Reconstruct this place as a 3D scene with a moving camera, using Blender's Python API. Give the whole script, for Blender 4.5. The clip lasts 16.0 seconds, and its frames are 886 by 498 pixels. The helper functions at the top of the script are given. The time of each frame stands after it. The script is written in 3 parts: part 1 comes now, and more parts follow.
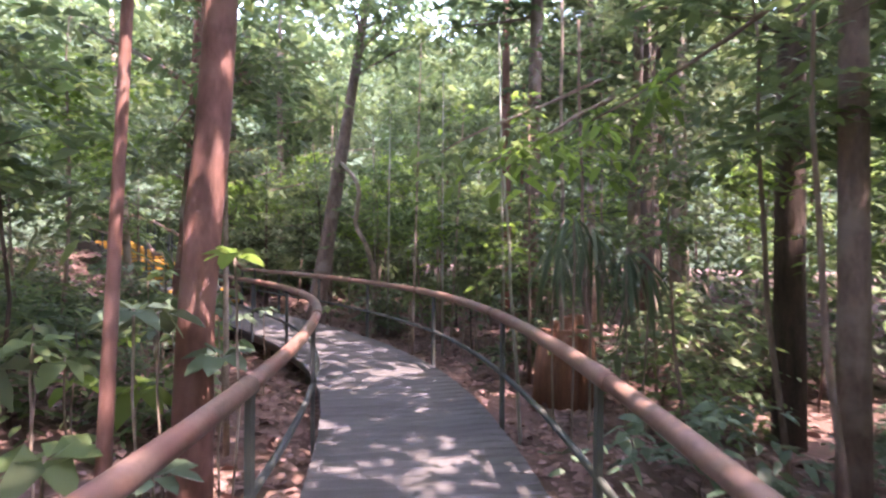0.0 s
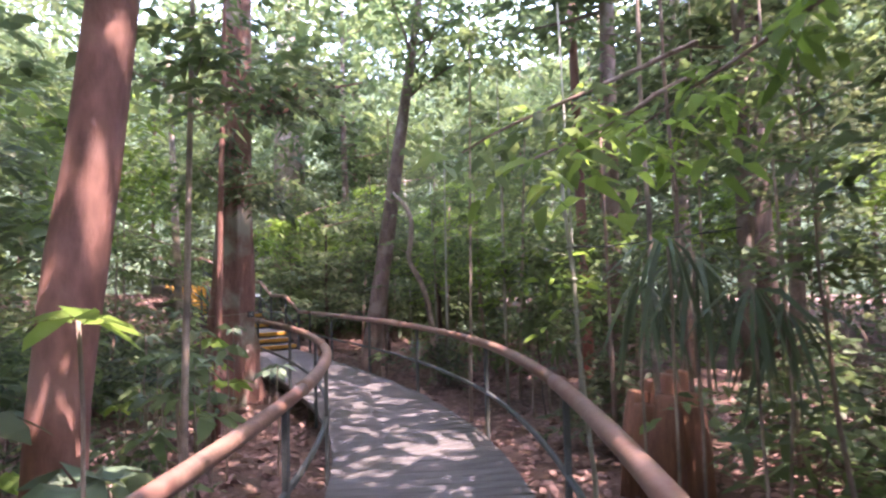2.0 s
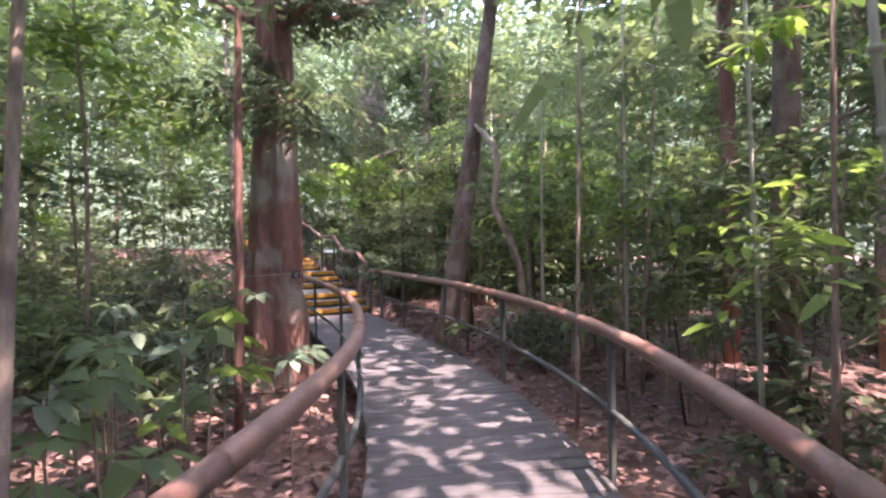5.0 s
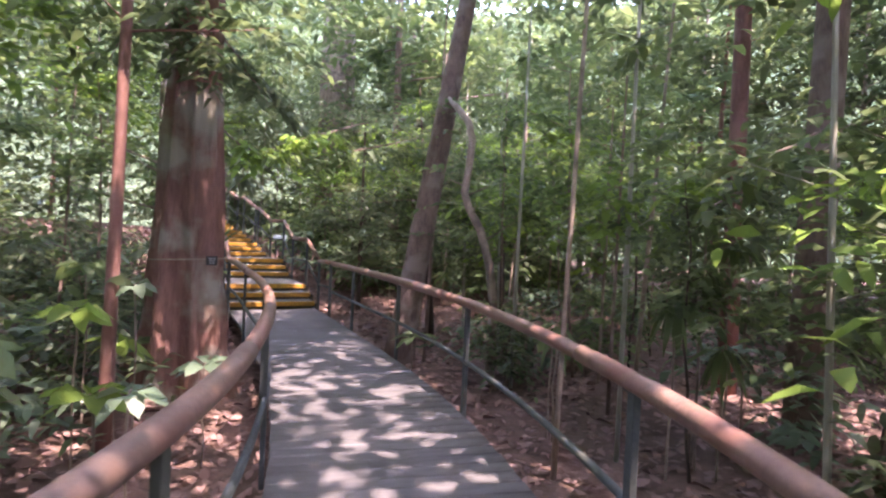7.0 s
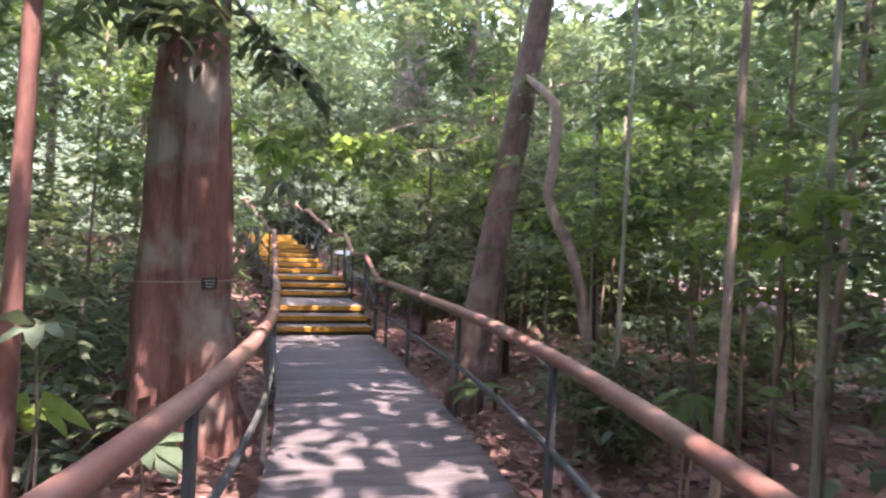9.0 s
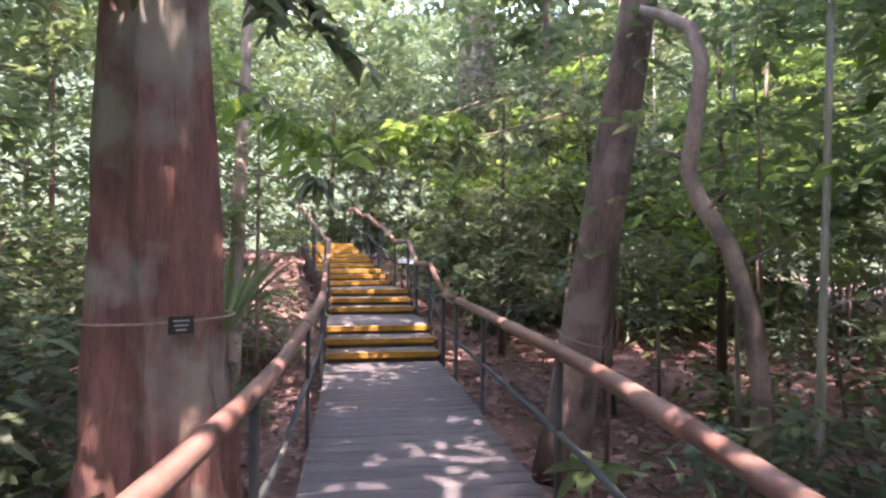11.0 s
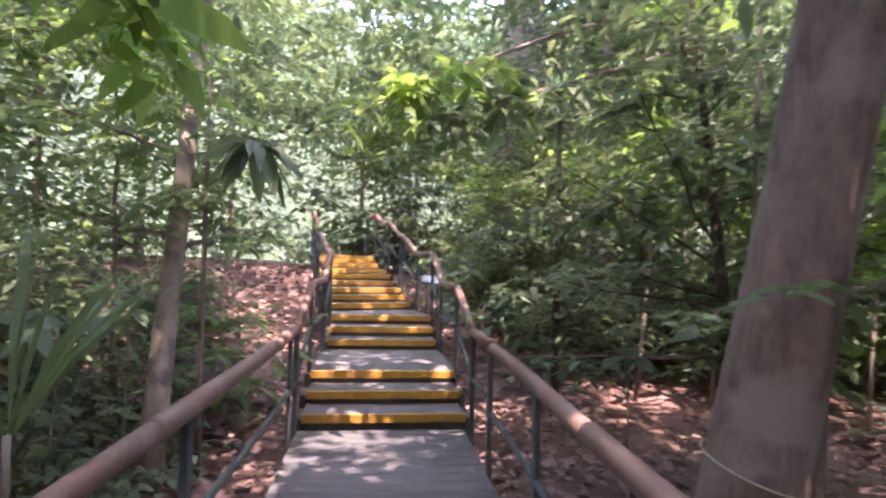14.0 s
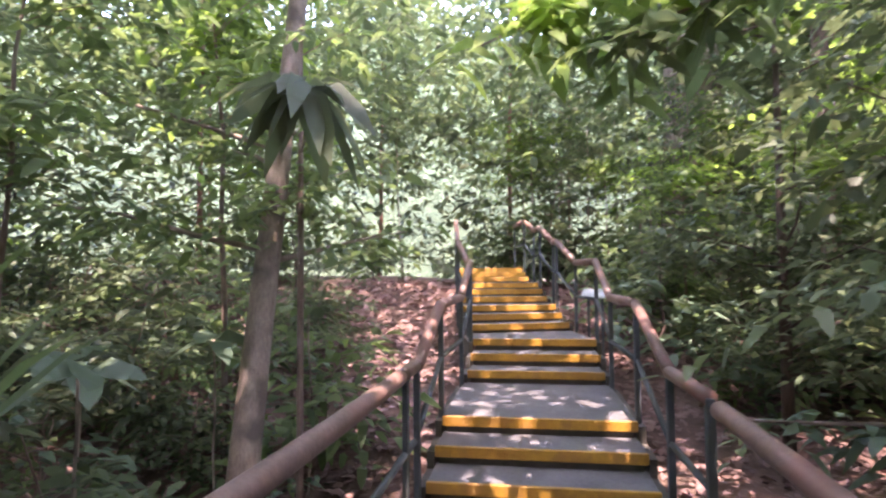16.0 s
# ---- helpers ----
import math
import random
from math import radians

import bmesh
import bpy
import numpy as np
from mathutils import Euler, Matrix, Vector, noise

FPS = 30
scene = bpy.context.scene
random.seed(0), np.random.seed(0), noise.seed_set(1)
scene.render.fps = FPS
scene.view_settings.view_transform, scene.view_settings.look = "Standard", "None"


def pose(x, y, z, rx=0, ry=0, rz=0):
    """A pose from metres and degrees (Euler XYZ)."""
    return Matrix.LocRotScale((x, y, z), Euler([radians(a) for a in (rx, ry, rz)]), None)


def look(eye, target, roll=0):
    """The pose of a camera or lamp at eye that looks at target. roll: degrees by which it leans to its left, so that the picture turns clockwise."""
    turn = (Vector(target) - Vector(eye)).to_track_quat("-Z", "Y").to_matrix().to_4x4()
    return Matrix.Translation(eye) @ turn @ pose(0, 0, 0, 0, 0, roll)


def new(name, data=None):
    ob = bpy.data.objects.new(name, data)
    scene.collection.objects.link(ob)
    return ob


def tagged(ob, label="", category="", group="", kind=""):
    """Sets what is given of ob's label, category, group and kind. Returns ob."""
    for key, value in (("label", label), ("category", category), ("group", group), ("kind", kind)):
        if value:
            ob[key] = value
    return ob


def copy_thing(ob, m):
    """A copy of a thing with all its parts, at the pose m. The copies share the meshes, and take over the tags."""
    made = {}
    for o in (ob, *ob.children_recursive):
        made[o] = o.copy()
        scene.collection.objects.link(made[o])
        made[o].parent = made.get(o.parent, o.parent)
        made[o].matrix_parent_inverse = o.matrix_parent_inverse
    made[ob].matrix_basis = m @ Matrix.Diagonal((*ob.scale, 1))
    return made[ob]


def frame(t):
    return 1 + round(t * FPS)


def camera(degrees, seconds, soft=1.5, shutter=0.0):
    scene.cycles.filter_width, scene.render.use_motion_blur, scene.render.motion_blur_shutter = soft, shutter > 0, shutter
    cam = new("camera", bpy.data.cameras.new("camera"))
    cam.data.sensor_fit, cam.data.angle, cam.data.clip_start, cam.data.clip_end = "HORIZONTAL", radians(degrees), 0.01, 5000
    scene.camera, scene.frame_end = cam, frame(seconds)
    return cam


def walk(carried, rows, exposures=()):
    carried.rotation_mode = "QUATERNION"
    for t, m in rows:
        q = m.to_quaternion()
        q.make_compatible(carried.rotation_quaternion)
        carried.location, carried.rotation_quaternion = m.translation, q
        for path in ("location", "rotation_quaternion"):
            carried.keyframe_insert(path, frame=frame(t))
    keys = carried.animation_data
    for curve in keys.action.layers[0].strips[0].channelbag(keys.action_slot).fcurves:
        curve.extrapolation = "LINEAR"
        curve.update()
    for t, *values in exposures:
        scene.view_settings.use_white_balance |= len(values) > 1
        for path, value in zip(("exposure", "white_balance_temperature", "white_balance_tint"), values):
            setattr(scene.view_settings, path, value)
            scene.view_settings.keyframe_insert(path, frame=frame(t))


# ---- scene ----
cam = camera(77.3, 16.0, soft=2.3, shutter=0.4)
PATH = [
    (0, (0.086, 2.926, 1.652), (0.081, 4.926, 1.645), 0.4),
    (0.5, (0.217, 3.377, 1.686), (0.068, 5.372, 1.723), 0.4),
    (1, (0.286, 3.739, 1.69), (0.069, 5.727, 1.724), -0.4),
    (1.5, (0.347, 4.16, 1.713), (0.145, 6.15, 1.674), 1.2),
    (2, (0.425, 4.512, 1.707), (0.127, 6.486, 1.822), -1.4),
    (2.5, (0.456, 4.885, 1.719), (-0.029, 6.824, 1.774), -2.2),
    (3, (0.327, 5.32, 1.684), (-0.247, 7.235, 1.725), 0.5),
    (3.5, (0.273, 5.714, 1.694), (-0.274, 7.637, 1.72), -0.4),
    (4, (0.211, 6.146, 1.706), (-0.434, 8.039, 1.727), -2.3),
    (4.2, (0.185, 6.288, 1.702), (-0.433, 8.19, 1.697), -1.7),
    (6.3, (-0.268, 7.676, 1.573), (-0.943, 9.558, 1.521), 1.1),
    (6.5, (-0.293, 7.831, 1.576), (-0.96, 9.715, 1.523), 1.9),
    (7, (-0.292, 8.178, 1.596), (-0.798, 10.113, 1.551), 2.6),
    (7.5, (-0.27, 8.593, 1.621), (-0.878, 10.498, 1.6), 3.9),
    (8, (-0.398, 9.028, 1.604), (-1.08, 10.906, 1.519), 3.3),
    (8.5, (-0.561, 9.461, 1.63), (-1.217, 11.35, 1.593), 3.4),
    (9, (-0.683, 9.897, 1.601), (-1.466, 11.737, 1.599), 2.7),
    (9.5, (-0.867, 10.3, 1.622), (-1.717, 12.11, 1.594), 3.8),
    (9.7, (-0.95, 10.458, 1.609), (-1.837, 12.251, 1.58), 2.7),
    (11.8, (-1.719, 12.078, 1.673), (-2.774, 13.776, 1.718), 0.9),
    (12, (-1.776, 12.235, 1.659), (-2.823, 13.934, 1.782), 0.9),
    (12.5, (-1.943, 12.652, 1.695), (-2.996, 14.348, 1.82), 3.0),
    (13, (-2.25, 13.024, 1.664), (-3.331, 14.701, 1.798), 3.4),
    (13.5, (-2.467, 13.345, 1.662), (-3.456, 15.082, 1.739), 3.0),
    (14, (-2.655, 13.726, 1.682), (-3.798, 15.366, 1.73), 1.5),
    (14.5, (-2.891, 14.035, 1.66), (-4.142, 15.594, 1.739), 0.8),
    (15, (-3.153, 14.33, 1.69), (-4.459, 15.841, 1.801), 2.1),
    (15.5, (-3.381, 14.692, 1.668), (-4.835, 16.057, 1.815), 0.1),
    (16, (-3.642, 14.955, 1.655), (-5.187, 16.222, 1.748), -0.5),
]
walk(cam, [(t, look(eye, target, roll)) for t, eye, target, roll in PATH], [(0, 5.02, 6900, 36)])

# ---- world, sun, exposure ----
SUN_EL, SUN_AZ = radians(68), radians(130)
world = bpy.data.worlds.new("world")
scene.world = world
world.use_nodes = True
wn = world.node_tree
sky = wn.nodes.new("ShaderNodeTexSky")
sky.sky_type, sky.sun_disc = "NISHITA", False
sky.sun_elevation, sky.sun_rotation = SUN_EL, SUN_AZ
bg = wn.nodes["Background"]
bg.inputs["Strength"].default_value = 0.15
wn.links.new(sky.outputs["Color"], bg.inputs["Color"])
sun = new("sun", bpy.data.lights.new("sun", "SUN"))
sun.data.energy, sun.data.angle, sun.data.color = 0.8, radians(0.5), (1.0, 0.93, 0.82)
sun.matrix_world = look((0, 0, 0), (-math.sin(SUN_AZ) * math.cos(SUN_EL), -math.cos(SUN_AZ) * math.cos(SUN_EL), -math.sin(SUN_EL)))


# ---- materials ----
def node_mat(name):
    m = bpy.data.materials.new(name)
    m.use_nodes = True
    t = m.node_tree
    return m, t, t.nodes["Principled BSDF"]


def surface(name, low, high, scale, rough, bump=0.3, stretch=(1, 1, 1), fine=40.0, spec=0.5, island=False, patch=None, patch_scale=1.5, metal=0.0, obj_rand=0.0, bdist=0.02):
    """Two-scale noise colours between low and high, with bump; patch: a third colour in large blotches."""
    m, t, b = node_mat(name)
    N, L = t.nodes, t.links
    co = N.new("ShaderNodeTexCoord")
    mp = N.new("ShaderNodeMapping")
    mp.inputs["Scale"].default_value = stretch
    L.new(co.outputs["Object"], mp.inputs["Vector"])
    n1 = N.new("ShaderNodeTexNoise")
    n1.inputs["Scale"].default_value, n1.inputs["Detail"].default_value, n1.inputs["Roughness"].default_value = scale, 6, 0.65
    n2 = N.new("ShaderNodeTexNoise")
    n2.inputs["Scale"].default_value, n2.inputs["Detail"].default_value = fine, 4
    L.new(mp.outputs[0], n1.inputs["Vector"])
    L.new(mp.outputs[0], n2.inputs["Vector"])
    add = N.new("ShaderNodeMath")
    add.operation = "MULTIPLY_ADD"
    add.inputs[1].default_value = 0.45
    L.new(n2.outputs["Fac"], add.inputs[0])
    L.new(n1.outputs["Fac"], add.inputs[2])
    fac = add.outputs[0]
    if obj_rand or island:
        a2 = N.new("ShaderNodeMath")
        a2.operation, a2.inputs[1].default_value = "MULTIPLY_ADD", obj_rand or 0.5
        src = N.new("ShaderNodeNewGeometry").outputs["Random Per Island"] if island else N.new("ShaderNodeObjectInfo").outputs["Random"]
        L.new(src, a2.inputs[0])
        L.new(fac, a2.inputs[2])
        fac = a2.outputs[0]
    r = N.new("ShaderNodeValToRGB")
    r.color_ramp.elements[0].position, r.color_ramp.elements[1].position = 0.45, 0.98
    r.color_ramp.elements[0].color, r.color_ramp.elements[1].color = (*low, 1), (*high, 1)
    L.new(fac, r.inputs["Fac"])
    col = r.outputs["Color"]
    if patch:
        n3 = N.new("ShaderNodeTexNoise")
        n3.inputs["Scale"].default_value, n3.inputs["Detail"].default_value = patch_scale, 5
        L.new(co.outputs["Object"], n3.inputs["Vector"])
        rr = N.new("ShaderNodeValToRGB")
        rr.color_ramp.elements[0].position, rr.color_ramp.elements[1].position = 0.5, 0.62
        L.new(n3.outputs["Fac"], rr.inputs["Fac"])
        mx = N.new("ShaderNodeMixRGB")
        L.new(rr.outputs["Color"], mx.inputs["Fac"])
        L.new(col, mx.inputs["Color1"])
        mx.inputs["Color2"].default_value = (*patch, 1)
        col = mx.outputs["Color"]
    L.new(col, b.inputs["Base Color"])
    b.inputs["Roughness"].default_value = rough
    b.inputs["Metallic"].default_value = metal
    b.inputs["Specular IOR Level"].default_value = spec
    bp = N.new("ShaderNodeBump")
    bp.inputs["Strength"].default_value, bp.inputs["Distance"].default_value = bump, bdist
    L.new(fac, bp.inputs["Height"])
    L.new(bp.outputs[0], b.inputs["Normal"])
    return m


def leaf_mat(name, low, high, rough=0.55, trans=0.45, spec=0.5):
    """Leaf: glossy skin over a thin translucent blade; colour varies leaf by leaf."""
    m, t, b = node_mat(name)
    N, L = t.nodes, t.links
    g = N.new("ShaderNodeNewGeometry")
    r = N.new("ShaderNodeValToRGB")
    r.color_ramp.elements[0].color, r.color_ramp.elements[1].color = (*low, 1), (*high, 1)
    e = r.color_ramp.elements.new(0.6)
    e.color = (*[0.55 * a + 0.45 * c for a, c in zip(low, high)], 1)
    L.new(g.outputs["Random Per Island"], r.inputs["Fac"])
    oi = N.new("ShaderNodeObjectInfo")
    hs = N.new("ShaderNodeHueSaturation")
    mul = N.new("ShaderNodeMapRange")
    mul.inputs["To Min"].default_value, mul.inputs["To Max"].default_value = 0.75, 1.3
    L.new(oi.outputs["Random"], mul.inputs["Value"])
    L.new(mul.outputs[0], hs.inputs["Value"])
    L.new(r.outputs["Color"], hs.inputs["Color"])
    n = N.new("ShaderNodeTexNoise")
    n.inputs["Scale"].default_value = 25
    mx = N.new("ShaderNodeMixRGB")
    mx.blend_type = "MULTIPLY"
    mx.inputs["Fac"].default_value = 0.35
    L.new(hs.outputs["Color"], mx.inputs["Color1"])
    L.new(n.outputs["Color"], mx.inputs["Color2"])
    L.new(mx.outputs["Color"], b.inputs["Base Color"])
    b.inputs["Roughness"].default_value = rough
    b.inputs["Specular IOR Level"].default_value = spec
    tr = N.new("ShaderNodeBsdfTranslucent")
    br = N.new("ShaderNodeMixRGB")
    br.blend_type, br.inputs["Fac"].default_value, br.inputs["Color2"].default_value = "MULTIPLY", 0.6, (1.0, 1.0, 0.3, 1)
    L.new(hs.outputs["Color"], br.inputs["Color1"])
    bright = N.new("ShaderNodeBrightContrast")
    bright.inputs["Bright"].default_value = 0.05
    L.new(br.outputs["Color"], bright.inputs["Color"])
    L.new(bright.outputs["Color"], tr.inputs["Color"])
    ms = N.new("ShaderNodeMixShader")
    ms.inputs["Fac"].default_value = trans
    L.new(b.outputs[0], ms.inputs[1])
    L.new(tr.outputs[0], ms.inputs[2])
    L.new(ms.outputs[0], N["Material Output"].inputs["Surface"])
    return m


LEAF = leaf_mat("leaf_green", (0.068, 0.112, 0.05), (0.18, 0.26, 0.10), trans=0.5)
LEAF_DARK = leaf_mat("leaf_dark", (0.055, 0.085, 0.043), (0.155, 0.20, 0.10), trans=0.4)
LEAF_BRIGHT = leaf_mat("leaf_bright", (0.09, 0.17, 0.03), (0.26, 0.40, 0.06), trans=0.6)
LEAF_BLUE = leaf_mat("leaf_blue", (0.06, 0.10, 0.06), (0.16, 0.23, 0.15), rough=0.5, trans=0.3)
LEAF_FAR = leaf_mat("leaf_far", (0.05, 0.085, 0.035), (0.155, 0.21, 0.088), trans=0.38)
LITTER = surface("leaf_litter", (0.06, 0.034, 0.03), (0.22, 0.128, 0.115), 3.0, 0.8, 0.5, island=True, obj_rand=0.55)
SOIL = surface("forest_soil", (0.035, 0.02, 0.016), (0.20, 0.11, 0.09), 2.2, 0.95, 0.8, fine=18, patch=(0.10, 0.06, 0.045), bdist=0.05)
PLANK = surface("plank_grey", (0.036, 0.032, 0.034), (0.11, 0.10, 0.105), 3.0, 0.75, 0.35, stretch=(1, 12, 12), fine=30, obj_rand=0.22, patch=(0.06, 0.056, 0.052), patch_scale=1.2)
RAILWOOD = surface("rail_wood", (0.085, 0.05, 0.04), (0.235, 0.14, 0.112), 3.0, 0.55, 0.25, fine=35, patch=(0.20, 0.095, 0.075), patch_scale=2.5, obj_rand=0.2)
STEEL = surface("painted_steel", (0.025, 0.032, 0.037), (0.085, 0.095, 0.10), 5.0, 0.75, 0.15, fine=60, patch=(0.075, 0.08, 0.07))
YELLOW = surface("yellow_paint", (0.25, 0.11, 0.012), (0.52, 0.27, 0.03), 4.0, 0.6, 0.25, fine=25, patch=(0.33, 0.16, 0.03), patch_scale=6)
TREAD = surface("tread_grey", (0.055, 0.051, 0.052), (0.15, 0.14, 0.142), 2.5, 0.75, 0.3, fine=30)
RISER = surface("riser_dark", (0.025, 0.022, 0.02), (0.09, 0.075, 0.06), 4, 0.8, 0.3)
BARK_RED = surface("bark_red", (0.085, 0.038, 0.032), (0.28, 0.13, 0.105), 3, 0.85, 0.5, stretch=(1.6, 1.6, 0.6), fine=14, patch=(0.24, 0.125, 0.105), patch_scale=2.2, bdist=0.03)
BARK_BROWN = surface("bark_brown", (0.07, 0.047, 0.04), (0.27, 0.18, 0.15), 4, 0.85, 0.7, stretch=(2, 2, 0.7), fine=22, patch=(0.24, 0.185, 0.16), patch_scale=3.5, bdist=0.02)
BARK_PALE = surface("bark_pale", (0.14, 0.10, 0.08), (0.40, 0.31, 0.25), 4, 0.8, 0.6, stretch=(2, 2, 0.8), fine=30, patch=(0.13, 0.10, 0.085), patch_scale=3)
BARK_DARK = surface("bark_dark", (0.03, 0.022, 0.018), (0.13, 0.085, 0.07), 5, 0.9, 0.8, stretch=(3, 3, 0.5))
STUMPWOOD = surface("stump_wood", (0.09, 0.035, 0.023), (0.29, 0.125, 0.072), 4, 0.85, 0.8, stretch=(4, 4, 0.4), bdist=0.03)
BAMBOO = surface("bamboo_pole", (0.16, 0.16, 0.13), (0.36, 0.35, 0.30), 4, 0.5, 0.2, stretch=(1, 1, 0.3))
BLACK = surface("black_plastic", (0.012, 0.012, 0.013), (0.03, 0.03, 0.032), 6, 0.5, 0.1)
WHITE = surface("sign_white", (0.28, 0.30, 0.32), (0.45, 0.47, 0.5), 3, 0.5, 0.1)
ROPE = surface("rope", (0.2, 0.16, 0.12), (0.42, 0.36, 0.28), 30, 0.9, 0.4)


# ---- mesh helpers ----
rng = np.random.default_rng(7)


def mesh_ob(name, verts, faces, mat, parent=None, label="", smooth=False):
    me = bpy.data.meshes.new(name)
    me.from_pydata(np.asarray(verts).tolist() if len(verts) else [], [], faces)
    me.materials.append(mat)
    if smooth:
        me.polygons.foreach_set("use_smooth", [True] * len(me.polygons))
    ob = new(name, me)
    ob.parent = parent
    if label:
        ob["label"] = label
    return ob


def part(name, bm, mat, parent, label="", smooth=False):
    me = bpy.data.meshes.new(name)
    bm.to_mesh(me)
    bm.free()
    me.materials.append(mat)
    if smooth:
        me.polygons.foreach_set("use_smooth", [True] * len(me.polygons))
    ob = new(name, me)
    ob.parent = parent
    if label:
        ob["label"] = label
    return ob


def tube(points, radii, n=8, wobble=0.0, lobes=0, lobe_depth=0.0, seed=0, cap=True):
    """Verts and faces of a tapered tube along points."""
    r = np.random.default_rng(seed)
    P = [Vector(p) for p in points]
    V, Fc = [], []
    ph = r.uniform(0, 6.28)
    up = Vector((0.31, 0.95, 0.1))
    for i, p in enumerate(P):
        d = (P[min(i + 1, len(P) - 1)] - P[max(i - 1, 0)]).normalized()
        a = d.cross(up if abs(d.dot(up)) < 0.95 else Vector((1, 0, 0))).normalized()
        b = d.cross(a)
        for k in range(n):
            th = 2 * math.pi * k / n
            rad = radii[i] * (1 + wobble * r.uniform(-1, 1))
            if lobes:
                fall = max(0.0, 1 - i / (len(P) * 0.75))
                wave = math.cos(lobes * th + ph + 0.5 * math.sin(i * 0.35 + 2 * math.cos(th)))
                rad *= 1 + lobe_depth * (0.45 + fall) * (1 - 2 * abs(wave) ** 0.6 + 0.25 * math.sin(3 * th + ph))
            V.append(p + a * (rad * math.cos(th)) + b * (rad * math.sin(th)))
    for i in range(len(P) - 1):
        for k in range(n):
            k2 = (k + 1) % n
            Fc.append((i * n + k, i * n + k2, (i + 1) * n + k2, (i + 1) * n + k))
    if cap:
        Fc.append(tuple(range(n))[::-1])
        Fc.append(tuple((len(P) - 1) * n + k for k in range(n)))
    return V, Fc


def bent(a, b, steps, bend, seed):
    """A gently crooked line from a to b."""
    r = np.random.default_rng(seed)
    a, b = np.array(a, float), np.array(b, float)
    off = np.zeros(3)
    out = []
    for i in range(steps + 1):
        w = i / steps
        if 0 < i < steps:
            off = off * 0.7 + r.uniform(-bend, bend, 3) * (1, 1, 0.2)
        out.append(tuple(a + (b - a) * w + off * math.sin(math.pi * w) ** 0.5))
    return out


def leaves(pos, heading, size, width=0.38, droop=0.25):
    """Folded blades with six corners: pos (n,3) stalk ends, heading (n,3) unit ways, size (n). Gives verts and faces."""
    n = len(pos)
    pos, h, s = np.asarray(pos), np.asarray(heading, float), np.asarray(size)[:, None]
    h = h / np.linalg.norm(h, axis=1, keepdims=True)
    ref = rng.normal(0, 0.35, (n, 3)) + (0, 0, 1)
    side = np.cross(h, ref)
    side /= np.linalg.norm(side, axis=1, keepdims=True) + 1e-9
    nor = np.cross(side, h)
    w = s * width * rng.uniform(0.8, 1.2, (n, 1))
    down = np.array((0, 0, -1.0)) * s * droop
    v = np.empty((n, 6, 3))
    v[:, 0] = pos
    v[:, 1] = pos + h * s * 0.35 + side * w * 0.5 + nor * w * 0.12
    v[:, 2] = pos + h * s * 0.35 - side * w * 0.5 + nor * w * 0.12
    v[:, 3] = pos + h * s * 0.75 + side * w * 0.36 + down * 0.45
    v[:, 4] = pos + h * s * 0.75 - side * w * 0.36 + down * 0.45
    v[:, 5] = pos + h * s + down
    i = np.arange(n)[:, None] * 6
    tri1 = i + [0, 2, 1]
    quad = i + [1, 2, 4, 3]
    tri2 = i + [3, 4, 5]
    return v.reshape(-1, 3), [tuple(f) for f in tri1.tolist()] + [tuple(f) for f in quad.tolist()] + [tuple(f) for f in tri2.tolist()]


def sprays(starts, ways, length, per, size, spread=0.9, droop=0.25, sag=0.3, width=0.38):
    """Twigs that carry leaves on both sides."""
    starts, ways = np.asarray(starts, float), np.asarray(ways, float)
    n = len(starts)
    ways = ways / np.linalg.norm(ways, axis=1, keepdims=True)
    ln = length * rng.uniform(0.6, 1.3, (n, 1))
    w = np.linspace(0.2, 1.0, per)[None, :, None]
    along = starts[:, None] + ways[:, None] * ln[:, None] * w - np.array((0, 0, 1.0)) * sag * ln[:, None] * w ** 2
    side = np.cross(ways, (0, 0, 1.0))
    side /= np.linalg.norm(side, axis=1, keepdims=True) + 1e-6
    sg = np.where(np.arange(per) % 2 == 0, 1.0, -1.0)[None, :, None]
    head = ways[:, None] * 0.6 + side[:, None] * sg * spread + rng.normal(0, 0.3, (n, per, 3))
    p = along.reshape(-1, 3)
    return leaves(p, head.reshape(-1, 3), size * rng.uniform(0.65, 1.25, len(p)), droop=droop, width=width)


# ---- the ground's shape ----
CENTRE = [(-0.60, -3.0), (-0.42, -1.0), (-0.25, 0.7), (-0.06, 2.4), (0.05, 4.12), (0.02, 5.88), (-0.14, 7.51), (-0.42, 9.0), (-0.915, 10.53),
          (-1.81, 12.27), (-2.98, 14.0), (-4.18, 15.48), (-5.26, 16.79), (-6.34, 18.02)]
STAIR_U = Vector((-0.669, 0.743))
STAIR_F = Vector((-6.33, 18.04))


def smooth_line(pts, step):
    """Catmull-Rom through pts, resampled every step metres."""
    P = [Vector(p) for p in pts]
    P = [P[0] * 2 - P[1]] + P + [P[-1] * 2 - P[-2]]
    dense = []
    for i in range(1, len(P) - 2):
        a, b, c, d = P[i - 1:i + 3]
        for k in range(40):
            t = k / 40
            dense.append(0.5 * (2 * b + (c - a) * t + (2 * a - 5 * b + 4 * c - d) * t * t + (3 * b - a - 3 * c + d) * t ** 3))
    dense.append(P[-2])
    out, acc = [dense[0]], 0.0
    for a, b in zip(dense, dense[1:]):
        acc += (b - a).length
        if acc >= step:
            out.append(b)
            acc = 0.0
    return out


LINE = smooth_line(CENTRE, 0.145)
LN = np.array([tuple(p) for p in LINE])


